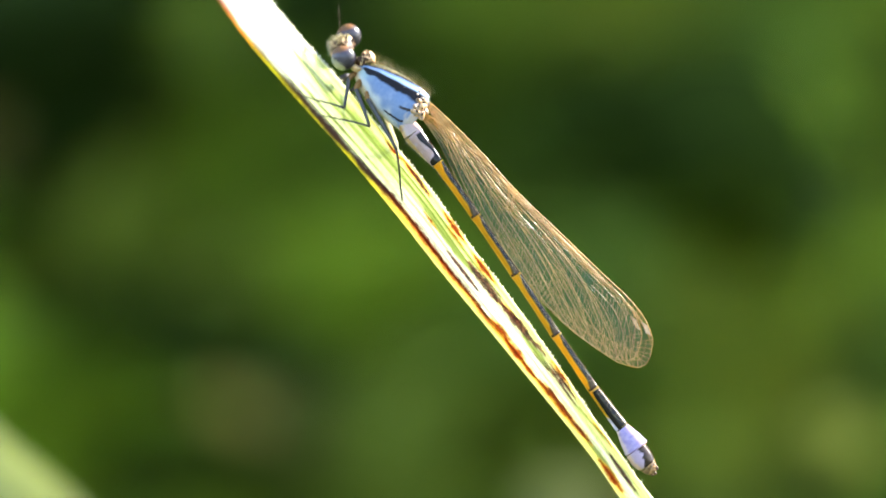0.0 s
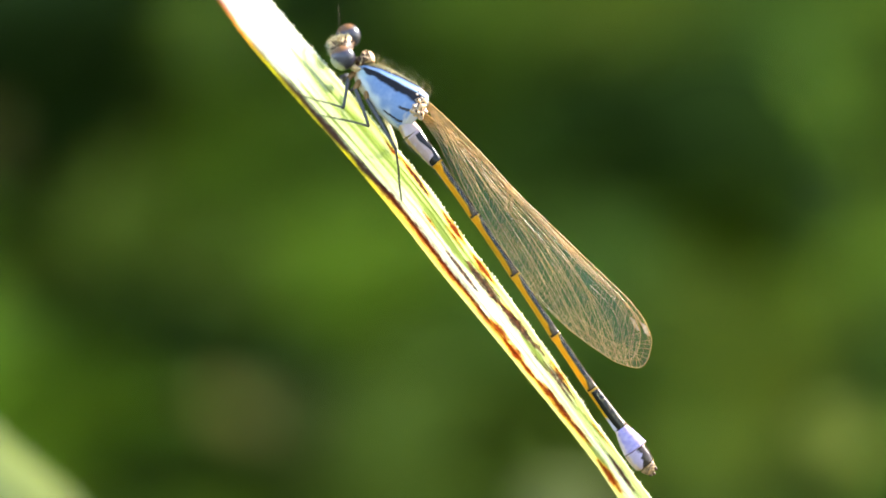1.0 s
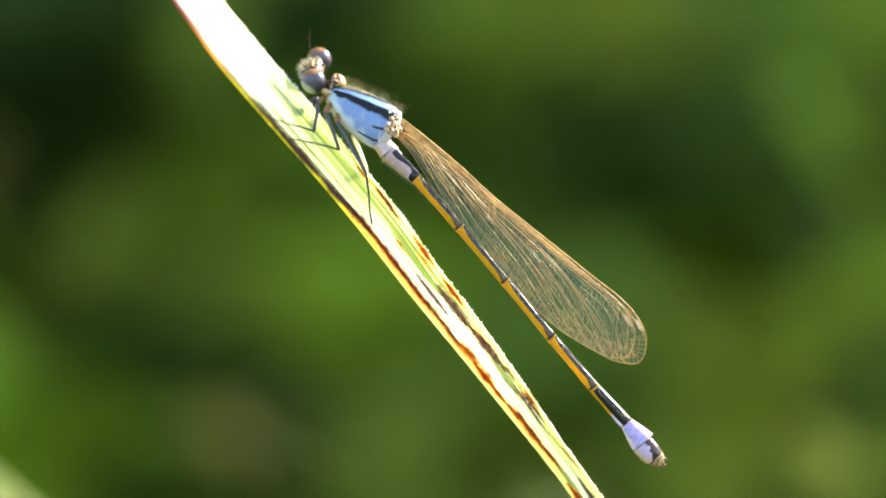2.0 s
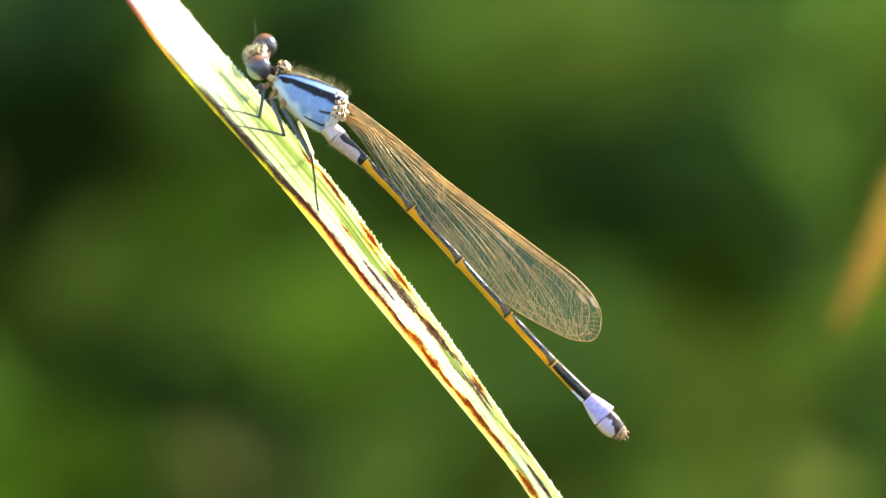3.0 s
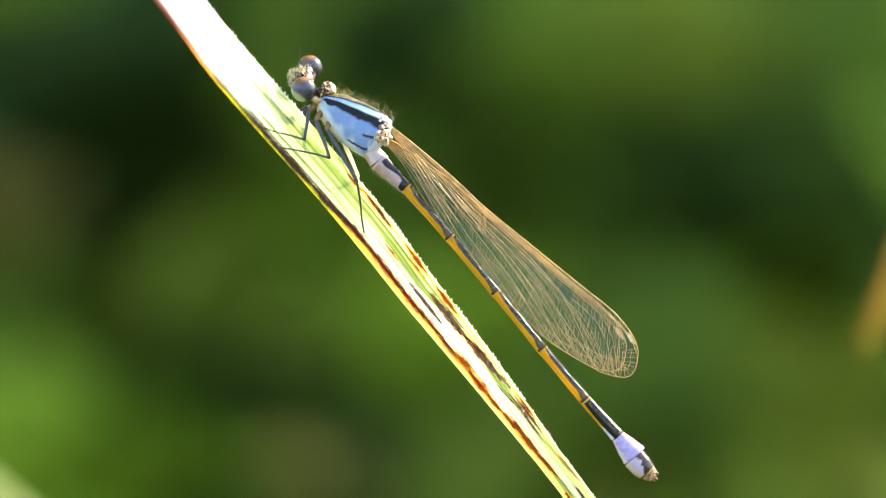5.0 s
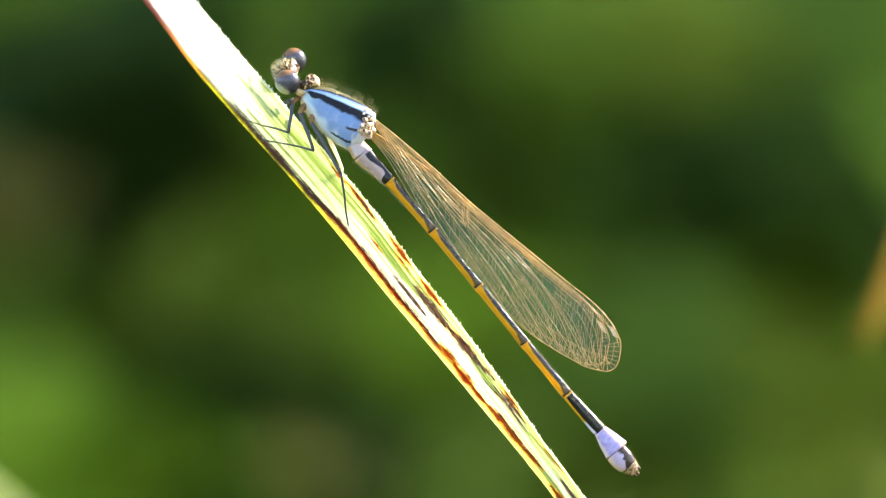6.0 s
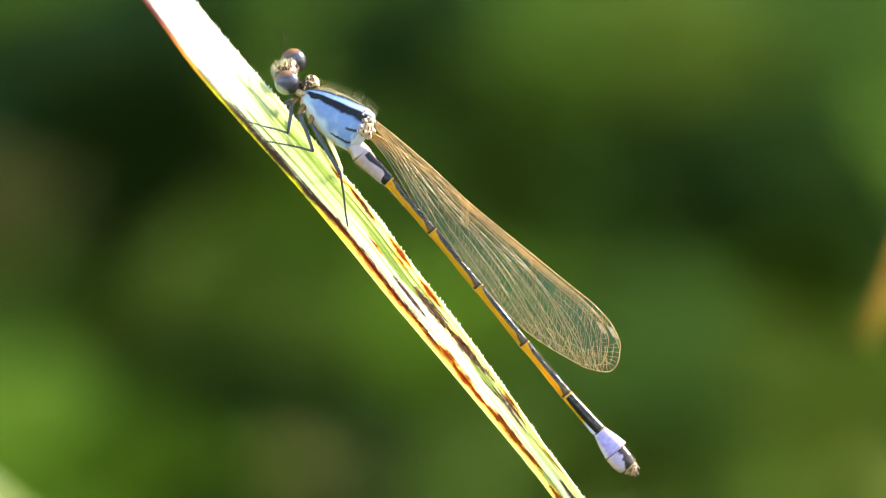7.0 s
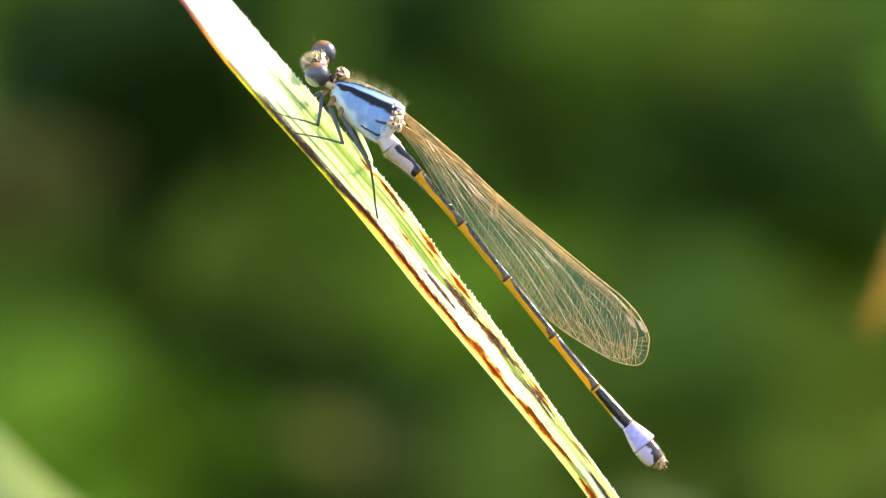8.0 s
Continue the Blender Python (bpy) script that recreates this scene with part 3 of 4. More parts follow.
    skull.ball(centre + face * 0.00012, (lateral * 0.00125, crown * 0.00052, face * 0.00058), 16, 24, pick=lambda i, k: (1 if noise.noise(Vector((i * 6, k * 7, 4))) > 0.0 else 0) if noise.noise(Vector((i * 9, k * 9, 6))) < 0.3 else 2, rough=0.25)
    head = skull.make("head", [BLACK, BROWN, CREAM], thing, "dark bristly head between globular eyes")
    for c, name in ((near_eye, "eye"), (far_eye, "eye")):
        eye = Soup()
        out = lateral if c is near_eye else -lateral
        eye.ball(c, (out * 0.00072, crown * 0.00077, face * 0.00076), 60, 80)
        near = c is near_eye

        def eye_tint(p, c=c, near=near):
            d = (p - c).normalized()
            n = 0.12 * noise.noise(d * 6) + 0.08 * noise.noise(d * 20)
            col = Vector((0.022, 0.018, 0.026)).lerp(Vector((0.075, 0.062, 0.080)), step(d.dot(Vector((-0.5, -0.8, 0.1))) + n, 0.2, 0.95))
            col = col.lerp(Vector((0.20, 0.085, 0.02)), step(d.dot(Vector((-0.35, -0.2, 0.91))) + n, 0.52, 0.80))
            if near:
                col = col.lerp(Vector((0.46, 0.42, 0.26)), step(d.dot(Vector((-0.60, -0.15, -0.78))) + n, 0.55, 0.82))
            return col

        paint(eye.make(name, [EYE_SKIN], head, "glossy grey compound eye with brown cap"), eye_tint)
    snout = Soup()
    snout.ball(centre + face * 0.00062 - crown * 0.00012, (lateral * 0.0007, crown * 0.0004, face * 0.00036), 16, 24, rough=0.3, pick=lambda i, k: 0 if noise.noise(Vector((i * 5, k * 5, 12))) > 0 else 1)
    snout.ball(centre + face * 0.00078 - crown * 0.0004, (lateral * 0.0005, crown * 0.0003, face * 0.00022), 12, 18, slot=1)
    snout.ball(centre + face * 0.0004 - crown * 0.00078, (lateral * 0.00048, crown * 0.0003, face * 0.0003), 12, 18, slot=0)
    snout.make("mouthparts", [BROWN, TAN], head, "mottled cream and brown face")
    for k in (-0.28, 0.05, 0.38):
        oc = Soup()
        oc.ball(centre + lateral * k * 0.001 + crown * 0.00046 + face * (0.0003 if k == 0.05 else 0.00012), (crown * 0.00009, lateral * 0.00009, face * 0.00009), 8, 12)
        oc.make("ocellus", [BROWN], head, "small glassy simple eye")
    bristles = Soup()
    for i in range(950):
        d = Vector((rnd.gauss(0, 1), rnd.gauss(0, 1), rnd.gauss(0, 1))).normalized()
        if d.dot(face) < -0.3:
            d = -d
        p = centre + lateral * d.dot(lateral) * 0.0009 + crown * d.dot(crown) * 0.0006 + face * (d.dot(face) * 0.00075 + 0.0001)
        if d.dot(face) > 0.6:
            p += face * rnd.uniform(-0.0001, 0.00032)
        bristles.hair(p, (d + Vector((rnd.gauss(0, 0.3), rnd.gauss(0, 0.3), 0.2))).normalized() * rnd.uniform(0.00006, 0.00032), 0.000011)
    tagged(bristles.make("head_bristle", [HAIR], head, smooth=False), kind="stuff")
    feeler = Soup()
    feeler.tube([mm(-9.46, 11.42, 0.1), mm(-9.49, 11.90, 0.2), mm(-9.53, 12.51, 0.25), mm(-9.56, 13.19, 0.3)], [0.00003, 0.00002, 0.000008, 0.000005], 6)
    feeler.make("antenna", [BROWN], head, "thread-thin dark antenna")

    # abdomen
    joints = [(-5.49, 6.61), (-4.81, 5.73), (-3.19, 4.14), (-0.58, 1.12), (2.17, -2.20), (4.95, -5.63), (7.49, -8.68), (9.46, -10.88), (10.47, -12.07), (11.25, -12.95), (11.69, -13.32)]
    sizes = [(0.45, 0.5, 0.6, 0.64), (0.6, 0.64, 0.40, 0.44), (0.33, 0.36, 0.31, 0.34), (0.31, 0.33, 0.31, 0.34), (0.31, 0.33, 0.32, 0.35),
             (0.32, 0.34, 0.35, 0.37), (0.35, 0.37, 0.42, 0.44), (0.43, 0.45, 0.78, 0.80), (0.62, 0.82, 0.5, 0.7), (0.46, 0.6, 0.2, 0.32)]

    def ring_tint(i):
        black, yellow, amber = Vector((0.012, 0.009, 0.007)), Vector((0.98, 0.58, 0.04)), Vector((0.42, 0.17, 0.02))
        pink, cream, lilac, tan = Vector((0.40, 0.26, 0.22)), Vector((0.66, 0.42, 0.17)), Vector((0.34, 0.26, 0.50)), Vector((0.55, 0.30, 0.12))

        def colour(s, g):
            n1, n2 = noise.noise(Vector((s * 7, g * 0.03, i * 3.3))), noise.noise(Vector((s * 30, g * 0.12, i)))
            a = abs(g - 66) if g > -114 else abs(g + 360 - 66)
            if i == 0:
                return Vector((0.46, 0.33, 0.29)).lerp(cream, step(a + 14 * n1, 84, 112))
            if i == 1:
                lim = 57 + 7 * math.sin(s * 8 - 0.6) + 5 * n1 + 34 * step(s, 0.82, 0.88)
                c = pink.lerp(Vector((0.42, 0.30, 0.32)), step(n1, -0.2, 0.5)).lerp(cream, step(a + 10 * n1, 96, 118))
                return c.lerp(black, (1 - step(a, lim - 2, lim + 4)) * step(s, 0.08, 0.14))
            if i in (2, 3, 4, 5):
                lim = 62 + 7 * n1 + 3 * n2 + 26 * step(s, 0.78, 0.97) - 26 * (1 - step(s, 0.04, 0.2))
                c = yellow.lerp(Vector((0.90, 0.70, 0.28)), step(a, 118, 150) * 0.7)
                c = c.lerp(amber, (1 - step(a, lim + 3, lim + 15)) * 0.8)
                c = c.lerp(black.lerp(Vector((0.16, 0.09, 0.03)), step(s, 0.72, 0.95) * 0.5), 1 - step(a, lim - 3, lim + 5))
                c = c.lerp(Vector((0.05, 0.025, 0.012)), step(s, 0.955, 0.97) * (1 - step(a, 112, 128)))
                return c.lerp(Vector((0.90, 0.56, 0.10)), 0.85 * (1 - step(s, 0.018, 0.028)))
            if i == 6:
                lim = 96 + 12 * math.sin(s * 3) + 4 * n1
                c = yellow.lerp(Vector((0.62, 0.52, 0.66)), step(s + 0.1 * n1, 0.62, 0.75))
                c = c.lerp(black, 1 - step(a, lim - 3, lim + 5)).lerp(black, step(s, 0.965, 0.98) * (1 - step(a, 115, 130)))
                return c.lerp(Vector((0.90, 0.56, 0.10)), 0.85 * (1 - step(s, 0.03, 0.045)))
            if i == 7:
                c = lilac.lerp(Vector((0.44, 0.34, 0.54)), step(n1, -0.3, 0.5)).lerp(Vector((0.66, 0.48, 0.46)), step(a + 12 * n1, 104, 128))
                return c.lerp(Vector((0.30, 0.18, 0.22)), step(s, 0.955, 0.985) * 0.5)
            if i == 8:
                b2 = a + 12 * n1 + 8 * n2
                c = Vector((0.46, 0.34, 0.46)).lerp(Vector((0.68, 0.46, 0.32)), step(b2, 96, 120)).lerp(tan, step(s + 0.2 * n1, 0.72, 1.0) * 0.7)
                lim = 50 + 34 * s * s
                return c.lerp(Vector((0.035, 0.022, 0.016)), 1 - step(b2, lim - 4, lim + 6))
            return Vector((0.07, 0.035, 0.016)).lerp(tan, step(n1 + 0.7 * n2, -0.15, 0.25)).lerp(Vector((0.75, 0.58, 0.42)), step(n2, 0.15, 0.5))
        return colour

    abdomen = None
    hinge = mm(-4.95, 6.07)
    for i in range(len(joints) - 1):
        u0, d0, u1, d1 = sizes[i]
        wide0, wide1 = (u0 + d0) / 2 * 0.97, (u1 + d1) / 2 * 0.97
        if i in (2, 3, 4, 5):
            table = [(0, u0 * 1.04, d0 * 1.04, wide0 * 1.04), (0.03, u0 * 1.06, d0 * 1.06, wide0 * 1.06), (0.06, u0 * 0.96, d0 * 0.96, wide0 * 0.96), (0.5, (u0 + u1) / 2 * 0.93, (d0 + d1) / 2 * 0.93, (wide0 + wide1) / 2 * 0.93),
                     (0.95, u1, d1, wide1), (0.985, u1 * 1.07, d1 * 1.07, wide1 * 1.07), (1, u1 * 0.9, d1 * 0.9, wide1 * 0.9)]
        else:
            swell = {7: 1.06, 8: 1.1, 9: 1.15}.get(i, 1.0)
            table = [(0, u0 * 0.94, d0 * 0.94, wide0 * 0.94), (0.06, u0, d0, wide0), (0.3, (0.7 * u0 + 0.3 * u1) * (1 + swell) / 2, (0.7 * d0 + 0.3 * d1) * (1 + swell) / 2, (0.7 * wide0 + 0.3 * wide1) * (1 + swell) / 2), (0.55, (0.45 * u0 + 0.55 * u1) * swell, (0.45 * d0 + 0.55 * d1) * swell, (0.45 * wide0 + 0.55 * wide1) * swell), (0.8, (0.2 * u0 + 0.8 * u1) * (1 + swell) / 2, (0.2 * d0 + 0.8 * d1) * (1 + swell) / 2, (0.2 * wide0 + 0.8 * wide1) * (1 + swell) / 2), (0.94, u1 * 1.02, d1 * 1.02, wide1), (1, u1 * 0.88, d1 * 0.88, wide1 * 0.88)]
        so, *_ = loft(joints[i], joints[i + 1], table, lambda s, g: 0, rings=130 if i in (2, 3, 4, 5, 6) else 70, sides=108)
        if abdomen is None:
            ring = abdomen = so.make("abdomen", [ABDOMEN_SKIN], thing, "slender banded abdomen, first ring pinkish", origin=hinge)
        else:
            ring = so.make("abdomen_segment", [ABDOMEN_SKIN], abdomen, {1: "pinkish segment with black saddle", 6: "black-backed segment", 7: "lilac blue tail segment", 8: "lilac and dark brown tail segment", 9: "tan tail tip"}.get(i, "yellow segment with dark back"), shift=hinge)
        skin(ring, hinge, joints[i], joints[i + 1], table, ring_tint(i))
    # short claspers at the tail's tip; pale grains on the dark backs double as sun glints
    for u, v, w, r in ((11.73, -13.08, 0.15, 0.13), (11.69, -13.42, 0.12, 0.12), (11.53, -13.53, -0.1, 0.12), (11.66, -12.98, -0.2, 0.12)):
        clasp = Soup()
        clasp.ball(mm(u, v, w) - hinge, (mm(r, -r * 0.7), mm(0.06, 0.08), mm(0, 0, r * 0.6)), 10, 14, pick=lambda i, k: 1 if i > 0.6 else 0, rough=0.5)
        clasp.make("clasper", [BROWN, TAN], abdomen, "short tan clasper")
    dust_glints = Soup()
    for i in range(2, 9):
        a, b2 = mm(*joints[i]), mm(*joints[i + 1])
        ahead = (b2 - a).normalized()
        top = Vector((0, -1, 0)).cross(ahead).normalized()
        top = top if top.z > 0 else -top
        u0, d0, u1, d1 = sizes[i]
        for k in range(520):
            far, g = rnd.random(), radians(rnd.uniform(0, 110) if i < 8 else rnd.uniform(-60, 120))
            r = (u0 + (u1 - u0) * far) * 0.00097
            out = Vector((0, -1, 0)) * math.cos(g) + top * math.sin(g)
            dust_glints.hair(a.lerp(b2, far) + out * r - hinge, (out + ahead * rnd.uniform(0.2, 1.2)).normalized() * rnd.uniform(0.00004, 0.00008), 0.000008)
    tagged(dust_glints.make("abdomen_hair", [DUST_GLINT], abdomen, smooth=False), kind="stuff")
    down = Soup()
    for i in range(360):
        far = rnd.random() ** 1.3
        q = mm(-4.81, 5.73).lerp(mm(-3.19, 4.14), far / 0.6) if far < 0.6 else mm(-3.19, 4.14).lerp(mm(-2.03, 2.81), (far - 0.6) / 0.4)
        way = Vector((-0.62 + rnd.gauss(0, 0.25), rnd.uniform(-0.3, 0.3), -0.6 + rnd.gauss(0, 0.2))).normalized()
        size = 0.00056 - 0.00024 * min(1, far * 1.6)
        down.hair(q + way * size * 0.9 - hinge, way * rnd.uniform(0.00015, 0.0005) * (1 - 0.5 * far), 0.000005)
    tagged(down.make("abdomen_hair", [HAIR], abdomen, smooth=False), kind="stuff")
    return thing, thorax, abdomen, neck, hinge


THING, THORAX, ABDOMEN, NECK, HINGE = damselfly()


# ---- wings ----
WING_LEAD = [(0, 0.1), (0.09, 0.42), (0.22, 0.72), (0.36, 0.84), (0.52, 1.09), (0.73, 1.42), (0.83, 1.59), (0.905, 1.45), (0.958, 1.03), (0.982, 0.48), (0.995, 0.05), (1.0, -0.35)]
WING_TRAIL = [(0, -0.1), (0.1, -0.42), (0.165, -0.82), (0.26, -1.38), (0.36, -1.8), (0.5, -2.14), (0.66, -2.36), (0.8, -2.2), (0.907, -1.70), (0.943, -1.46), (0.985, -0.92), (0.997, -0.6), (1.0, -0.35)]
wing_base = mm(-4.47, 7.42)
WING_LONG = 20.75


def curve_of(table):
    pts = spline([(row[0], row[1], 0) for row in table], 12)
    return [p.x for p in pts], [p.y for p in pts]


LEAD_CURVE, TRAIL_CURVE = curve_of(WING_LEAD), curve_of(WING_TRAIL)


def wing_point(a, c, form):
    """a: share of the length, c: 0 trailing edge, 1 leading edge; in the wing's own plane, metres."""
    lead, trail = float(np.interp(a, *LEAD_CURVE)), float(np.interp(a, *TRAIL_CURVE))
    off = trail + (lead - trail) * c
    pleat = 0.06 * math.sin(c * 40) * min(1, 3 * a) * (1 - a) + form["bow"] * a * (1 - a)
    along, off = a * WING_LONG * form["long"], off * form["wide"] + form["base"] * max(0, 1 - a / 0.45) ** 2
    g = radians(form["turn"] - 43.5)
    x = along * math.cos(g) - off * math.sin(g)
    z = along * math.sin(g) + off * math.cos(g)
    back = lean_back(x + wing_base.x * 1000, z + wing_base.z * 1000) - lean_back(wing_base.x * 1000, wing_base.z * 1000)
    return Vector((x, back - form["depth"] - pleat, z)) * 0.001


def vein_paths():
    """Lengthwise veins as lists of (a, c, strength)."""
    paths = []

    def vein(a0, c0, end, power, strength):
        pts = []
        for k in range(33):
            a = a0 + (end - a0) * k / 32
            fall = (max(0, a - a0) / (end - a0)) ** power
            pts.append((a, c0 * (1 - fall), strength))
        paths.append(pts)

    for i, (a0, c0, end, power) in enumerate(((0.03, 0.35, 0.50, 1.3), (0.05, 0.45, 0.66, 1.6), (0.03, 0.60, 0.77, 2.0), (0.2, 0.65, 0.83, 2.0), (0.03, 0.74, 0.885, 2.6), (0.27, 0.72, 0.925, 2.6), (0.36, 0.80, 0.955, 3.2), (0.03, 0.88, 0.975, 4.5))):
        vein(a0, c0, end, power, 1.0)
    # branches between them
    for a0, c0, end, power in ((0.42, 0.60, 0.80, 2.0), (0.45, 0.70, 0.86, 2.4), (0.5, 0.36, 0.73, 1.6), (0.52, 0.77, 0.905, 2.6), (0.6, 0.54, 0.85, 2.0), (0.64, 0.86, 0.982, 4.5), (0.7, 0.66, 0.94, 2.6), (0.72, 0.74, 0.97, 3.0)):
        vein(a0, c0, end, power, 0.75)
    for c, a0, end in ((0.93, 0.01, 0.965), (0.965, 0.02, 0.36), (0.905, 0.3, 0.93)):
        paths.append([(a0 + (end - a0) * k / 32, c, 1.2) for k in range(33)])
    # close bundle in the stalk
    for c0, c1, end in ((0.12, 0.2, 0.3), (0.25, 0.34, 0.34), (0.45, 0.56, 0.4), (0.62, 0.68, 0.36), (0.76, 0.8, 0.46), (0.9, 0.9, 0.36)):
        paths.append([(0.006 + end * k / 32, c0 + (c1 - c0) * k / 32, 1.3 - 0.5 * k / 32) for k in range(33)])
    return paths


VEIN_PATHS = vein_paths()


def wing(name, form, parent, seed):
    rnd = random.Random(seed)
    na, nc = 90, 22
    steps = [0.004 + 0.996 * math.sin(math.pi / 2 * i / na) for i in range(na + 1)]
    verts = [wing_point(a, k / nc, form) for a in steps for k in range(nc + 1)]
    faces = [(i * (nc + 1) + k, (i + 1) * (nc + 1) + k, (i + 1) * (nc + 1) + k + 1, i * (nc + 1) + k + 1) for i in range(na) for k in range(nc)]
    ob = mesh_object(name, verts, faces, [MEMBRANE], parent, "clear folded wing with golden brown veins")
    ob.location = wing_base
    veins = Soup()
    for path in VEIN_PATHS:
        pts = [wing_point(a, min(1, max(0, c)), form) for a, c, w in path]
        veins.tube(pts, [0.000021 * w * (1.2 - 0.55 * a) * form["vein"] for a, c, w in path], 5, cap=False)
    veins.tube([wing_point(a, 1, form) for a in steps], [0.000045 - 0.000022 * a for a in steps], 5, cap=False)
    veins.tube([wing_point(a, 0, form) for a in steps], 0.000018, 5, cap=False)

    # the joint in the leading edge
    for off in (0.0, 0.006):
        veins.tube([wing_point(0.358 + off + 0.011 * k, 1 - 0.10 * k, form) for k in range(5)], 0.00003, 5, cap=False)

    def height(path, a):
        if a < path[0][0] or a > path[-1][0]:
            return None
        return float(np.interp(a, [q[0] for q in path], [q[1] for q in path]))

    # crossveins in short ladders between neighbouring lengthwise veins
    a = 0.10
    while a < 0.985:
        hs = sorted(h for h in [height(p, a) for p in VEIN_PATHS] + [0.0, 1.0] if h is not None)
        for lo, hi in zip(hs, hs[1:]):
            if hi - lo < 0.022 or rnd.random() > 0.3 + 0.75 * a:
                continue
            b2 = a + rnd.uniform(-0.004, 0.004)
            b3 = b2 + rnd.uniform(-0.002, 0.002) - 0.12 * (hi - lo)
            veins.tube([wing_point(min(0.997, b2), lo, form), wing_point(min(0.997, b3), hi, form)], 0.0000115 * form["vein"], 4, cap=False)
        a += rnd.uniform(0.015, 0.019)
    # rows of small cells along the outer rim
    rim = []
    for k in range(200):
        a = 0.40 + 0.6 * math.sin(math.pi / 2 * k / 199)
        rim.append((a * WING_LONG, float(np.interp(a, *TRAIL_CURVE))))
    for k in range(60):
        a = 1 - 0.05 * (k / 59) ** 2
        rim.append((a * WING_LONG, float(np.interp(a, *LEAD_CURVE))))

    def inward(k, far):
        (x0, y0), (x1, y1) = rim[max(0, k - 2)], rim[min(len(rim) - 1, k + 2)]
        size = math.hypot(x1 - x0, y1 - y0) or 1
        x, y = rim[k][0] - (y1 - y0) / size * far, rim[k][1] + (x1 - x0) / size * far
        a = min(0.998, x / WING_LONG)
        lead, trail = float(np.interp(a, *LEAD_CURVE)), float(np.interp(a, *TRAIL_CURVE))
        return wing_point(a, min(1, max(0, (y - trail) / max(0.01, lead - trail))), form)

    rows, last, gone = [[], []], None, 0.0
    step = 0
    for k in range(len(rim)):
        if last:
            gone += math.hypot(rim[k][0] - last[0], rim[k][1] - last[1])
        last = rim[k]
        if gone < 0.3 * (step + 1):
            continue
        step += 1
        deep = 0.42 + rnd.uniform(-0.05, 0.05)
        rows[0].append(inward(k, deep))
        veins.tube([inward(k, 0.0), rows[0][-1]], 0.000011, 4, cap=False)
        rows[1].append(inward(max(0, k - 2), 0.9 + rnd.uniform(-0.06, 0.06)))
        veins.tube([rows[0][-1], rows[1][-1]], 0.00001, 4, cap=False)
    for row in rows:
        veins.tube(row, 0.000011, 4, cap=False)
    tagged(veins.make("wing_vein", [VEIN], ob), "golden brown wing veins", kind="stuff")
    cell = Soup()
    quad = [wing_point(a, c, form) for a, c in ((0.90, 0.92), (0.932, 0.89), (0.95, 0.98), (0.918, 0.985))]
    off = Vector((0, -0.00002, 0))
    cell.v = [q + off for q in quad] + [q - off for q in quad]
    cell.f = [(0, 1, 2, 3), (7, 6, 5, 4), (0, 4, 5, 1), (1, 5, 6, 2), (2, 6, 7, 3), (3, 7, 4, 0)]
    cell.s = [0] * 6
    cell.make("wing_spot", [STIGMA], ob, "pale cream wing spot", smooth=False)
    return ob


WINGS = [
    wing("forewing", dict(depth=0.05, turn=0.0, long=1.0, wide=1.0, bow=0.5, base=0.45, vein=1.0), THING, 1),
    wing("hindwing", dict(depth=-0.25, turn=-0.7, long=0.965, wide=0.97, bow=0.4, base=-0.3, vein=0.48), THING, 2),
    wing("hindwing", dict(depth=-0.45, turn=-0.7, long=0.965, wide=0.97, bow=0.4, base=-0.28, vein=0.48), THING, 2),
    wing("forewing", dict(depth=-0.7, turn=0.0, long=1.003, wide=1.0, bow=0.5, base=0.43, vein=1.0), THING, 1),
]


# ---- legs ----
def leg(points, thick, parent, material, label, seed, spines=9, shin=1):
    """points: hip, knee, ankle, claw in mm. The leg is the thigh; shin and foot are its parts."""
    rnd = random.Random(seed)
    p = [q if isinstance(q, Vector) else mm(*q) for q in points]
    thigh = Soup()
    thigh.tube(spline([p[0], (p[0] + p[1]) / 2 + mm(0.02, 0.02, 0.05), p[1]], 6), [thick * 0.001 * k for k in (0.7, 0.95, 1.1, 1.15, 1.1, 1.05, 1, 0.95, 0.9, 0.85, 0.8, 0.85, 0.7)], 12)
    ob = thigh.make("leg", [material], parent, label)
    tibia = Soup()
    tibia.tube(spline([p[1], (p[1] + p[2]) / 2 + mm(0.03, 0.03, 0), p[2]], 6), [thick * 0.001 * 0.62 * (1 - 0.03 * k) for k in range(13)], 10)
    tibia.make("shin", [material], ob)
    foot = Soup()
    foot.tube(spline([p[2], (p[2] + p[3]) / 2, p[3]], 4), [thick * 0.001 * 0.42] * 8 + [thick * 0.0002], 8)
    foot.make("foot", [material], ob)
    sp = Soup()
    for k in range(spines):
        s = (k + 0.5) / spines
        q = p[1].lerp(p[2], s)
        d = (p[2] - p[1]).normalized()
        side = d.cross(Vector((0, 1, 0))).normalized() * (1 if k % 2 else -1)
        sp.hair(q, (side + d * 0.9 + Vector((0, rnd.uniform(-0.6, 0.6), 0))).normalized() * rnd.uniform(0.00022, 0.0004), 0.000012)
        q = p[0].lerp(p[1], s)
        sp.hair(q, (side + d * 0.4 + Vector((0, rnd.uniform(-0.6, 0.6), 0))).normalized() * rnd.uniform(0.0001, 0.0003), 0.000008)
    sp.make("spine", [material], ob, smooth=False)
    return ob


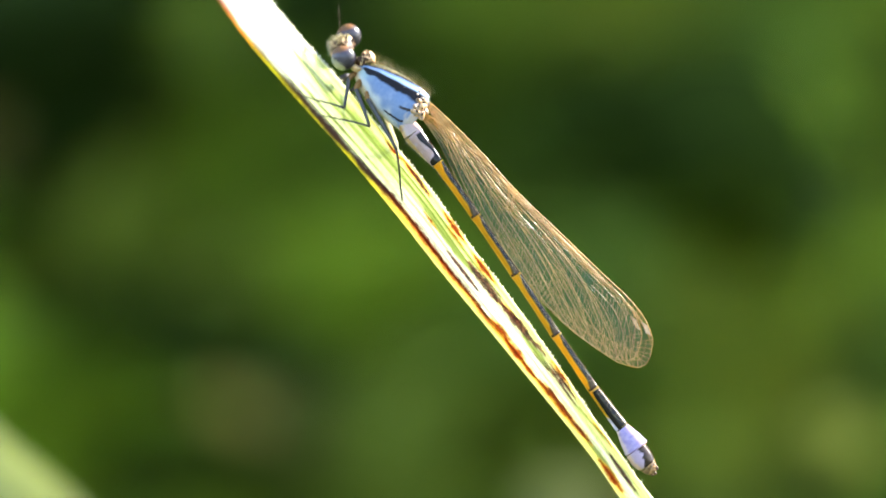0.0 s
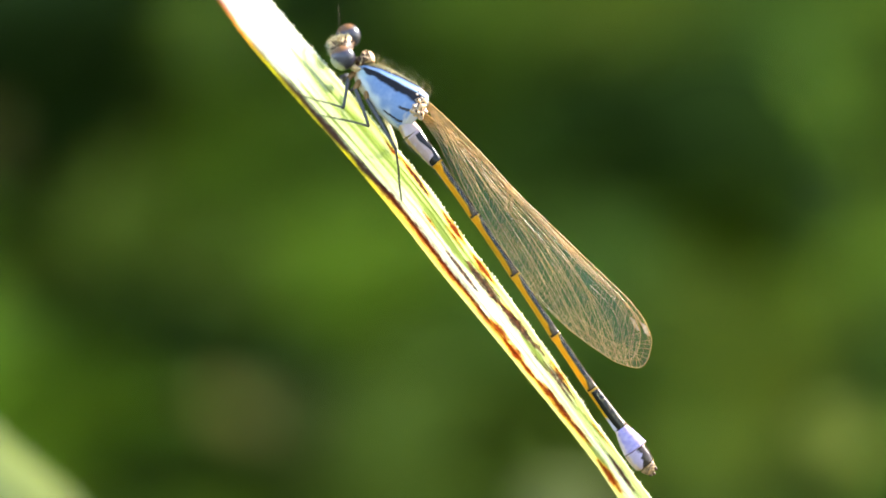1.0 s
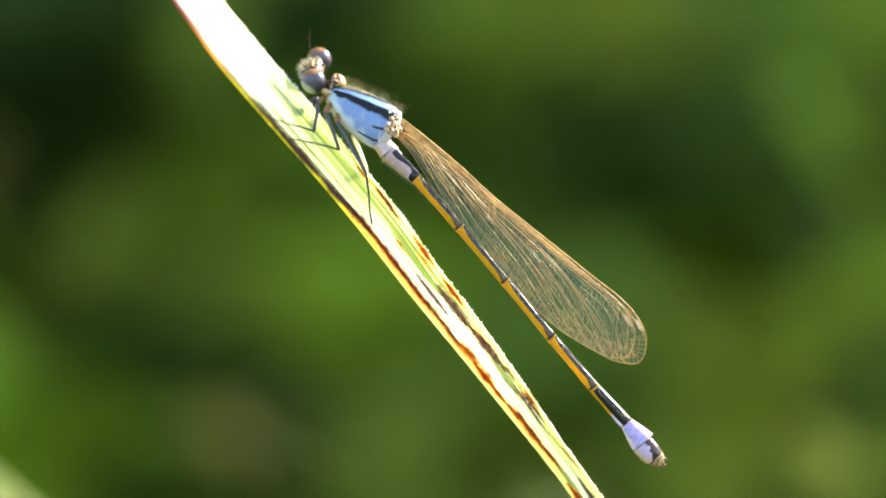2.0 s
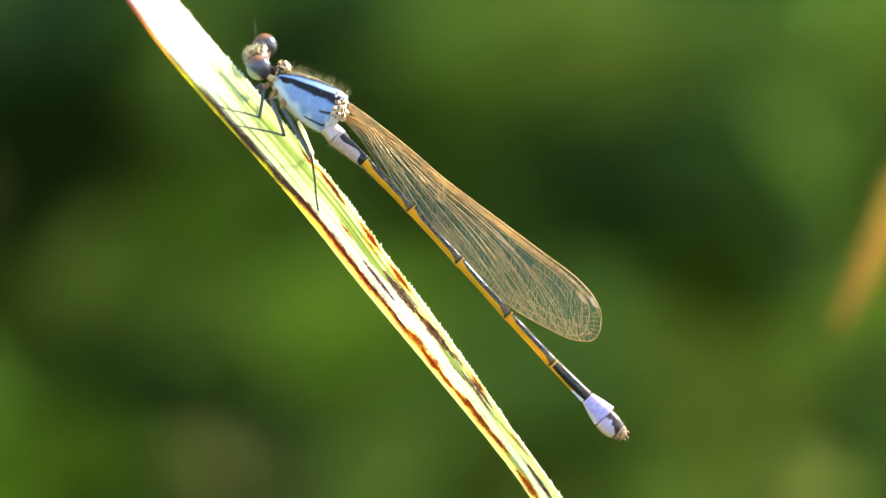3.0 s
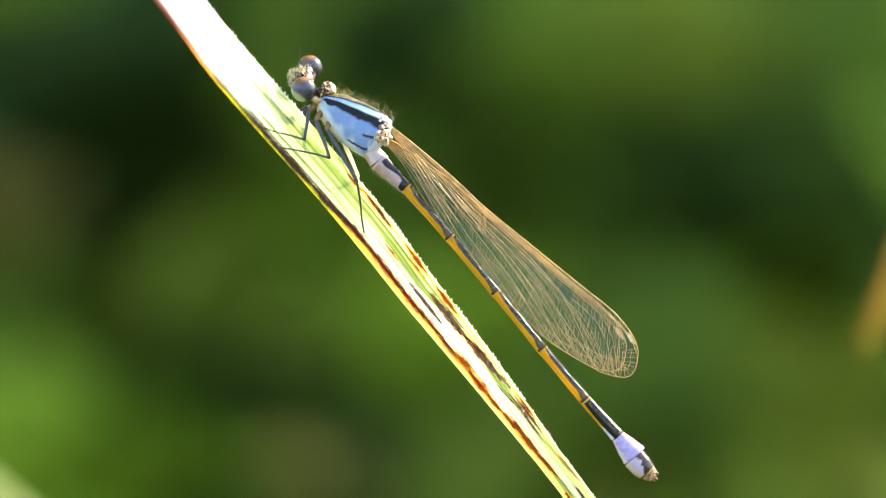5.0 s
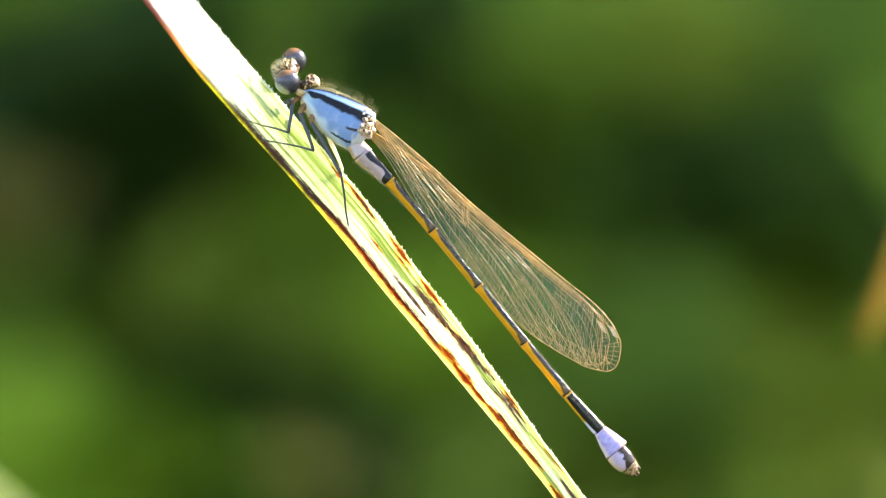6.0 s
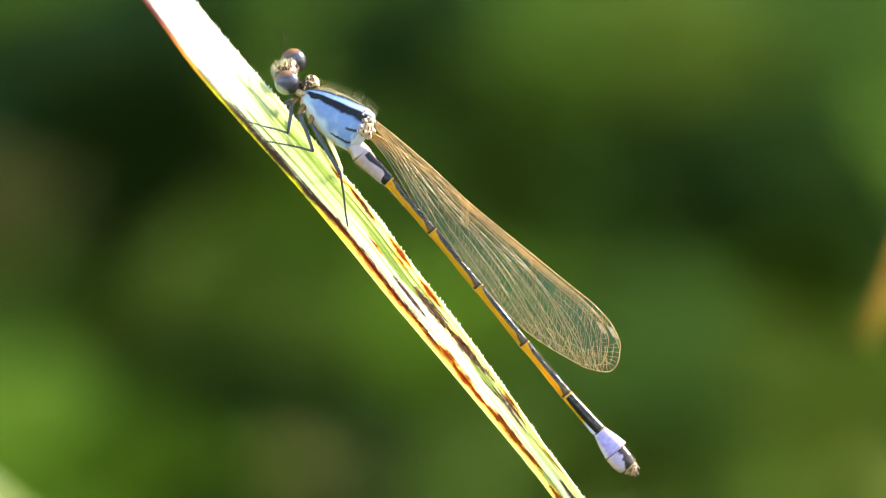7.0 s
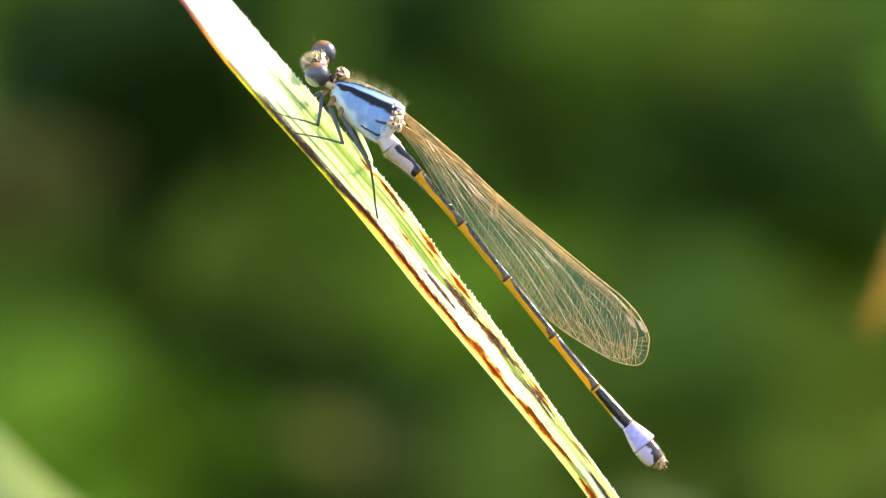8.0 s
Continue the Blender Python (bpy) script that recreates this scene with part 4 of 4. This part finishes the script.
leg([(-8.98, 8.81, 0.55), (-9.25, 6.98, 0.8), (-10.92, 7.46, -1.3), (-11.73, 7.73, -1.55)], 0.115, THING, LEG, "thin dark grey foreleg", 1)
leg([(-8.61, 8.27, 0.6), (-7.73, 5.90, 0.75), (-9.90, 6.41, -0.9), (-10.92, 6.58, -1.5)], 0.12, THING, LEG, "thin dark grey middle leg", 2)
leg([(-7.97, 7.73, 0.5), (-6.10, 4.51, 0.3), (-5.83, 2.24, -0.95), (-5.69, 1.39, -1.35)], 0.13, THING, LEG, "long dark grey hind leg", 3)
# the far legs clasp the leaf from behind
leg([(-6.92, 6.81, -0.6), (-6.03, 4.80, -0.9), blade_spot(27.08, 0.12, 0.00035), blade_spot(26.6, -0.44, 0.0003)], 0.12, THING, LEGLIT, "hind leg with spines, sunlight painted in as pale colour", 4, 34)
leg([(-8.95, 8.98, -1.3), blade_spot(21.96, 0.27, 0.0005), blade_spot(19.78, 0.37, 0.00035), blade_spot(19.2, 0.80, 0.0003)], 0.20, THING, LEG, "dark foreleg behind the blade", 5, 5)
leg([(-8.3, 8.31, -1.3), blade_spot(22.9, 0.55, 0.0005), blade_spot(24.14, -0.11, 0.00035), blade_spot(24.4, -0.57, 0.0003)], 0.12, THING, LEG, "dark middle leg behind the blade", 6, 5)


# ---- the plants behind ----
def leaf_mesh(name, material, long, wide, curl, seed):
    rnd = random.Random(seed)
    verts, faces = [], []
    n = 7
    for i in range(n + 1):
        s = i / n
        w = wide * math.sin(math.pi * min(1, s * 0.93 + 0.05)) ** 0.8 * (1 + 0.06 * math.sin(i * 2.6))
        z = -curl * s * s
        verts += [(-w, s * long, z + 0.25 * w + rnd.uniform(-0.04, 0.04) * wide), (-w / 2, s * long, z + 0.1 * w), (0, s * long, z), (w / 2, s * long, z + 0.1 * w), (w, s * long, z + 0.25 * w)]
    for i in range(n):
        for k in range(4):
            q = i * 5 + k
            faces.append((q, q + 1, q + 6, q + 5))
    me = bpy.data.meshes.new(name)
    me.from_pydata([Vector(v) for v in verts], [], faces)
    me.materials.append(material)
    me.polygons.foreach_set("use_smooth", [True] * len(faces))
    me.update()
    return me


LEAF_MESHES = {k: [leaf_mesh("leaf_" + k, m, 0.05, 0.014 + 0.003 * j, 0.012 * j, j) for j in range(3)] for k, m in GREENS.items()}


def weed(place, spread, kind, count, size, seed, label, lean=0.0):
    """A leafy shoot that rises from the ground to the place; its leaves cluster round the top."""
    rnd = random.Random(seed)
    top = Vector(place)
    thing = tagged(new("leafy_weed"), label, "weed", "weeds behind the grass blade")
    foot = Vector((top.x + rnd.uniform(-0.05, 0.05), top.y + rnd.uniform(0.02, 0.1), 0))
    thing.location = foot
    stem = Soup()
    stem.tube(spline([Vector((0, 0, -0.02)), (top - foot) * 0.5 + Vector((0.01, 0.02, 0)), top - foot + Vector((0, 0.02, -0.02))], 8), [0.0022 - 0.00008 * k for k in range(17)], 7)
    stem.make("stem", [STEM], thing)
    for i in range(count):
        me = LEAF_MESHES[kind][i % 3]
        ob = new("leaf", me)
        ob.parent = thing
        d = Vector((rnd.gauss(0, 1), rnd.gauss(0, 0.6), rnd.gauss(0, 1)))
        d = d.normalized() * rnd.random() ** 0.5 * spread
        q = top - foot + d
        k = size * rnd.uniform(0.75, 1.25)
        turn = Euler((radians(rnd.gauss(40, 25)), radians(rnd.gauss(20, 25)), radians(rnd.uniform(0, 360)))).to_matrix().to_4x4()
        ob.matrix_basis = Matrix.Translation(q) @ turn @ Matrix.Diagonal((k, k, k, 1)) @ Matrix.Translation((0, -0.025, 0))
    return thing


# where the shoots end, their spread, count and size of leaves, and seed, by colour
WEEDS_MID = [
    (-0.082, 0.700, 0.526, 0.016, 36, 0.80, 100),
    (-0.015, 0.700, 0.563, 0.014, 26, 0.80, 107),
    (0.019, 0.700, 0.583, 0.016, 22, 0.80, 111),
    (0.027, 0.750, 0.586, 0.014, 8, 0.80, 112),
    (0.033, 0.800, 0.553, 0.016, 26, 0.80, 116),
    (0.045, 0.800, 0.530, 0.017, 30, 0.80, 117),
    (0.083, 0.700, 0.593, 0.016, 12, 0.80, 118),
    (0.061, 0.750, 0.522, 0.017, 30, 0.80, 128),
    (0.075, 0.700, 0.551, 0.015, 18, 0.80, 130),
    (0.060, 0.680, 0.530, 0.014, 30, 0.90, 133),
    (0.045, 0.700, 0.546, 0.014, 26, 0.80, 135),
    (0.036, 0.700, 0.521, 0.015, 30, 0.80, 136),
    (-0.041, 0.700, 0.503, 0.016, 16, 0.80, 137),
]
# lighter leaves that brighten regions in place of sunlight
WEEDS_LIT_BRIGHT = [
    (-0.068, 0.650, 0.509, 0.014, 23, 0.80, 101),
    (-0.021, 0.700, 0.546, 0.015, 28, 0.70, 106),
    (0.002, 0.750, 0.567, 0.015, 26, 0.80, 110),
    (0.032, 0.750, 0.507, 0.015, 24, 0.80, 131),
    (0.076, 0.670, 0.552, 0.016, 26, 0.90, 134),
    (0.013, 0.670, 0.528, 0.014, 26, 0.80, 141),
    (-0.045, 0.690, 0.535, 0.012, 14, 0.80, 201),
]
WEEDS_BROWN = [
    (-0.085, 0.650, 0.557, 0.009, 20, 0.55, 102),
]
WEEDS_OLIVE = [
    (-0.051, 0.700, 0.537, 0.015, 26, 0.80, 103),
    (-0.048, 0.680, 0.542, 0.009, 10, 0.70, 104),
    (0.045, 0.700, 0.589, 0.015, 34, 0.80, 113),
    (-0.060, 0.700, 0.525, 0.014, 22, 0.80, 138),
    (0.050, 0.670, 0.531, 0.013, 26, 0.80, 140),
    (-0.009, 0.680, 0.521, 0.013, 26, 0.80, 142),
    (0.064, 0.650, 0.516, 0.013, 26, 0.80, 143),
    (0.023, 0.650, 0.509, 0.013, 22, 0.80, 144),
]
# near-black leaves in place of shaded gaps
WEEDS_SHADE_DARK = [
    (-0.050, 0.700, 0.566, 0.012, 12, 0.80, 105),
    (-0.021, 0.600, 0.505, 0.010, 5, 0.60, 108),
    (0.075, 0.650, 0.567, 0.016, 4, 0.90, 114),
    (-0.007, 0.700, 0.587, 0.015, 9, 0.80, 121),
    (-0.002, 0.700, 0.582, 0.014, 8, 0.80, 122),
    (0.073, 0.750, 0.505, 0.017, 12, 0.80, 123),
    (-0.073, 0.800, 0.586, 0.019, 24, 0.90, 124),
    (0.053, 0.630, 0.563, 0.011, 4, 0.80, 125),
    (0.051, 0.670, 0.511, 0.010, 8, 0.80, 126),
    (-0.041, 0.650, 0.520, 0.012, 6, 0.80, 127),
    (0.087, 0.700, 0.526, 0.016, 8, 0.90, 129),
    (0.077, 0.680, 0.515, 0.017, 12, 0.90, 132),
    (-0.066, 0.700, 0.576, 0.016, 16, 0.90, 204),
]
WEEDS_BLUISH = [
    (0.004, 0.700, 0.514, 0.015, 30, 0.80, 109),
    (0.070, 0.700, 0.539, 0.017, 40, 0.90, 115),
    (0.040, 0.650, 0.520, 0.014, 26, 0.80, 139),
    (0.066, 0.690, 0.546, 0.015, 26, 0.80, 202),
    (0.046, 0.690, 0.556, 0.013, 20, 0.80, 203),
    (0.074, 0.680, 0.556, 0.014, 18, 0.80, 206),
    (0.030, 0.720, 0.556, 0.012, 14, 0.80, 207),
]
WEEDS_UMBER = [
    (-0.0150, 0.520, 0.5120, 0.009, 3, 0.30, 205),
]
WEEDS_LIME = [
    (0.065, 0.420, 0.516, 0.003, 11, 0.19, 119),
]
WEEDS_DRAB = [
    (0.026, 0.420, 0.505, 0.003, 11, 0.19, 120),
]
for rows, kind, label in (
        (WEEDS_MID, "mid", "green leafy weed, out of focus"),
        (WEEDS_LIT_BRIGHT, "bright", "leafy weed with sunlight painted in as bright green"),
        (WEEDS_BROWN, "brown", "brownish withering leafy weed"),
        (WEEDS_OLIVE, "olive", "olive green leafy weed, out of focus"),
        (WEEDS_SHADE_DARK, "dark", "leafy weed with shade painted in as dark green"),
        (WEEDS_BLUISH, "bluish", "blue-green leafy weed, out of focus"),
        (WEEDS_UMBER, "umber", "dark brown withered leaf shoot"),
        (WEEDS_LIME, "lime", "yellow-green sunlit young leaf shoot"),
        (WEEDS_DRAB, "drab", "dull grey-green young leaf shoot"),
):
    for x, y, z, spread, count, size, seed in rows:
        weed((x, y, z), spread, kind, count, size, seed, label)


def ribbon(name, points, wide, material, label, category, roll=20):
    """A long grass leaf, folded along its middle."""
    axis = spline([Vector(p) for p in points], 14)
    root = axis[-1].copy()
    so = Soup()
    for i, p in enumerate(axis):
        d = (axis[min(i + 1, len(axis) - 1)] - axis[max(i - 1, 0)]).normalized()
        flat = d.cross(Vector((0, -1, 0))).normalized()
        across = (flat * math.cos(radians(roll)) + Vector((0, 1, 0)) * math.sin(radians(roll))).normalized()
        face = across.cross(d).normalized()
        w = wide * min(1, 0.15 + 6 * i / len(axis))
        for u in (-1, -0.6, -0.25, 0, 0.25, 0.6, 1):
            so.v.append(p + across * u * w + face * abs(u) * 0.3 * w - root)
    for i in range(len(axis) - 1):
        for k in range(6):
            q = i * 7 + k
            so.f.append((q, q + 1, q + 8, q + 7))
            so.s.append(0)
    thing = tagged(new(name), label, category)
    thing.location = root
    ob = so.make("blade", [material], thing)
    thick = ob.modifiers.new("thickness", "SOLIDIFY")
    thick.thickness = 0.00015
    rib = Soup()
    rib.tube([p - root for p in axis], [wide * 0.09] * len(axis), 6)
    rib.make("midrib", [material], thing)
    return thing


DRY = ribbon("dry_grass", [(0.0324, 0.095, 0.5425), (0.0364, 0.095, 0.5505), (0.0400, 0.095, 0.5581), (0.0419, 0.095, 0.5670), (0.0429, 0.095, 0.5831), (0.0474, 0.090, 0.6003), (0.0640, 0.100, 0.6084), (0.1004, 0.120, 0.5852), (0.13, 0.14, 0.3), (0.14, 0.15, 0.0)], 0.0016, GREENS["straw"], "dry orange-yellow grass leaf bending down", "grass", -25)
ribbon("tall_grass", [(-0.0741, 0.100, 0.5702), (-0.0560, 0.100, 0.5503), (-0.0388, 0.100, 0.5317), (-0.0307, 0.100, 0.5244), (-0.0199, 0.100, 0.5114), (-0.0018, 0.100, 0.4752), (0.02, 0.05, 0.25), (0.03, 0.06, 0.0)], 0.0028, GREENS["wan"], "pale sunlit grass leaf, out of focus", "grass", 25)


def hedge():
    """Dense leaves far behind; the unseen upper part is added to keep sun off the weeds."""
    rnd = random.Random(55)
    so = Soup()
    for i in range(44000):
        x, z = rnd.uniform(-1.6, 1.6), rnd.uniform(0, 1.78)
        y = 1.15 + rnd.random() * 0.5 + 0.15 * noise.noise(Vector((x * 3, z * 3, 1)))
        k = rnd.uniform(0.04, 0.075)
        m = Matrix.Translation((x, y, z)) @ Euler((rnd.gauss(0.9, 0.5), rnd.gauss(0, 0.5), rnd.uniform(-3, 3))).to_matrix().to_4x4()
        base = len(so.v)
        so.v += [m @ Vector(q) for q in ((0, -k, 0), (0.35 * k, -0.3 * k, 0.1 * k), (0, 0, 0), (-0.35 * k, -0.3 * k, 0.1 * k), (0.3 * k, 0.4 * k, 0.08 * k), (-0.3 * k, 0.4 * k, 0.08 * k), (0, k, -0.1 * k))]
        so.f += [(base, base + 1, base + 2), (base, base + 2, base + 3), (base + 1, base + 4, base + 2), (base + 3, base + 2, base + 5), (base + 2, base + 4, base + 6), (base + 2, base + 6, base + 5)]
        n = noise.noise(Vector((x * 7, y * 7, z * 7)))
        so.s += [0 if n < 0.1 else (1 if n < 0.25 else 2)] * 6
    ob = so.make("hedge", [GREENS["mid"], GREENS["olive"], GREENS["bluish"]], smooth=False)
    tagged(ob, "dense dark green hedge far behind the grass", "hedge", kind="stuff")


hedge()

# ---- what moves ----
# seconds, degrees by which thorax and wings, and the abdomen, hang lower than at rest
SWING = [(0.0, 3.9, 4.6), (1.2, 3.9, 4.6), (2.3, -3.9, -4.2), (2.5, -4.6, -5.1), (3.0, -3.0, -3.6), (3.5, -1.7, -2.0), (4.0, -1.1, -1.3), (4.5, -0.6, -0.7), (4.7, -0.5, -0.6), (5.8, 0.0, 0.0), (7.4, 0.0, 0.0), (8.0, 0.2, 0.2)]


# seconds, millimetres by which the dry grass leans over at the insect's height
SWAY = [(0.0, 4.5), (1.2, 4.5), (2.3, 5.4), (2.5, 5.2), (2.6, 4.8), (2.7, 2.9), (2.8, 5.2), (3.0, 3.1), (3.3, 3.4), (3.5, 0.9), (3.6, 1.8), (4.0, 1.3), (4.3, -0.3), (4.7, -0.2), (5.8, 0.4), (6.5, 1.2), (7.1, 0.6), (7.5, -2.6), (8.0, -1.5)]


def turned(pivot, degrees, origin):
    """The pose of a part with that origin, turned about the pivot in the plane of the insect."""
    return Matrix.Translation(pivot) @ Matrix.Rotation(radians(degrees), 4, "Y") @ Matrix.Translation(origin - pivot)


def motions():
    walk(THORAX, [(t, turned(NECK, a, NECK)) for t, a, b2 in SWING])
    rows = []
    for t, a, b2 in SWING:
        first = turned(NECK, a, HINGE)
        rows.append((t, first @ Matrix.Rotation(radians(b2 - a), 4, "Y")))
    walk(ABDOMEN, rows)
    foot = DRY.location.copy()
    walk(DRY, [(t, Matrix.Translation(foot) @ Matrix.Rotation(math.atan(lean / 550), 4, "Y")) for t, lean in SWAY])
    for wing in WINGS:
        walk(wing, [(t, turned(NECK, a, wing_base)) for t, a, b2 in SWING])


motions()
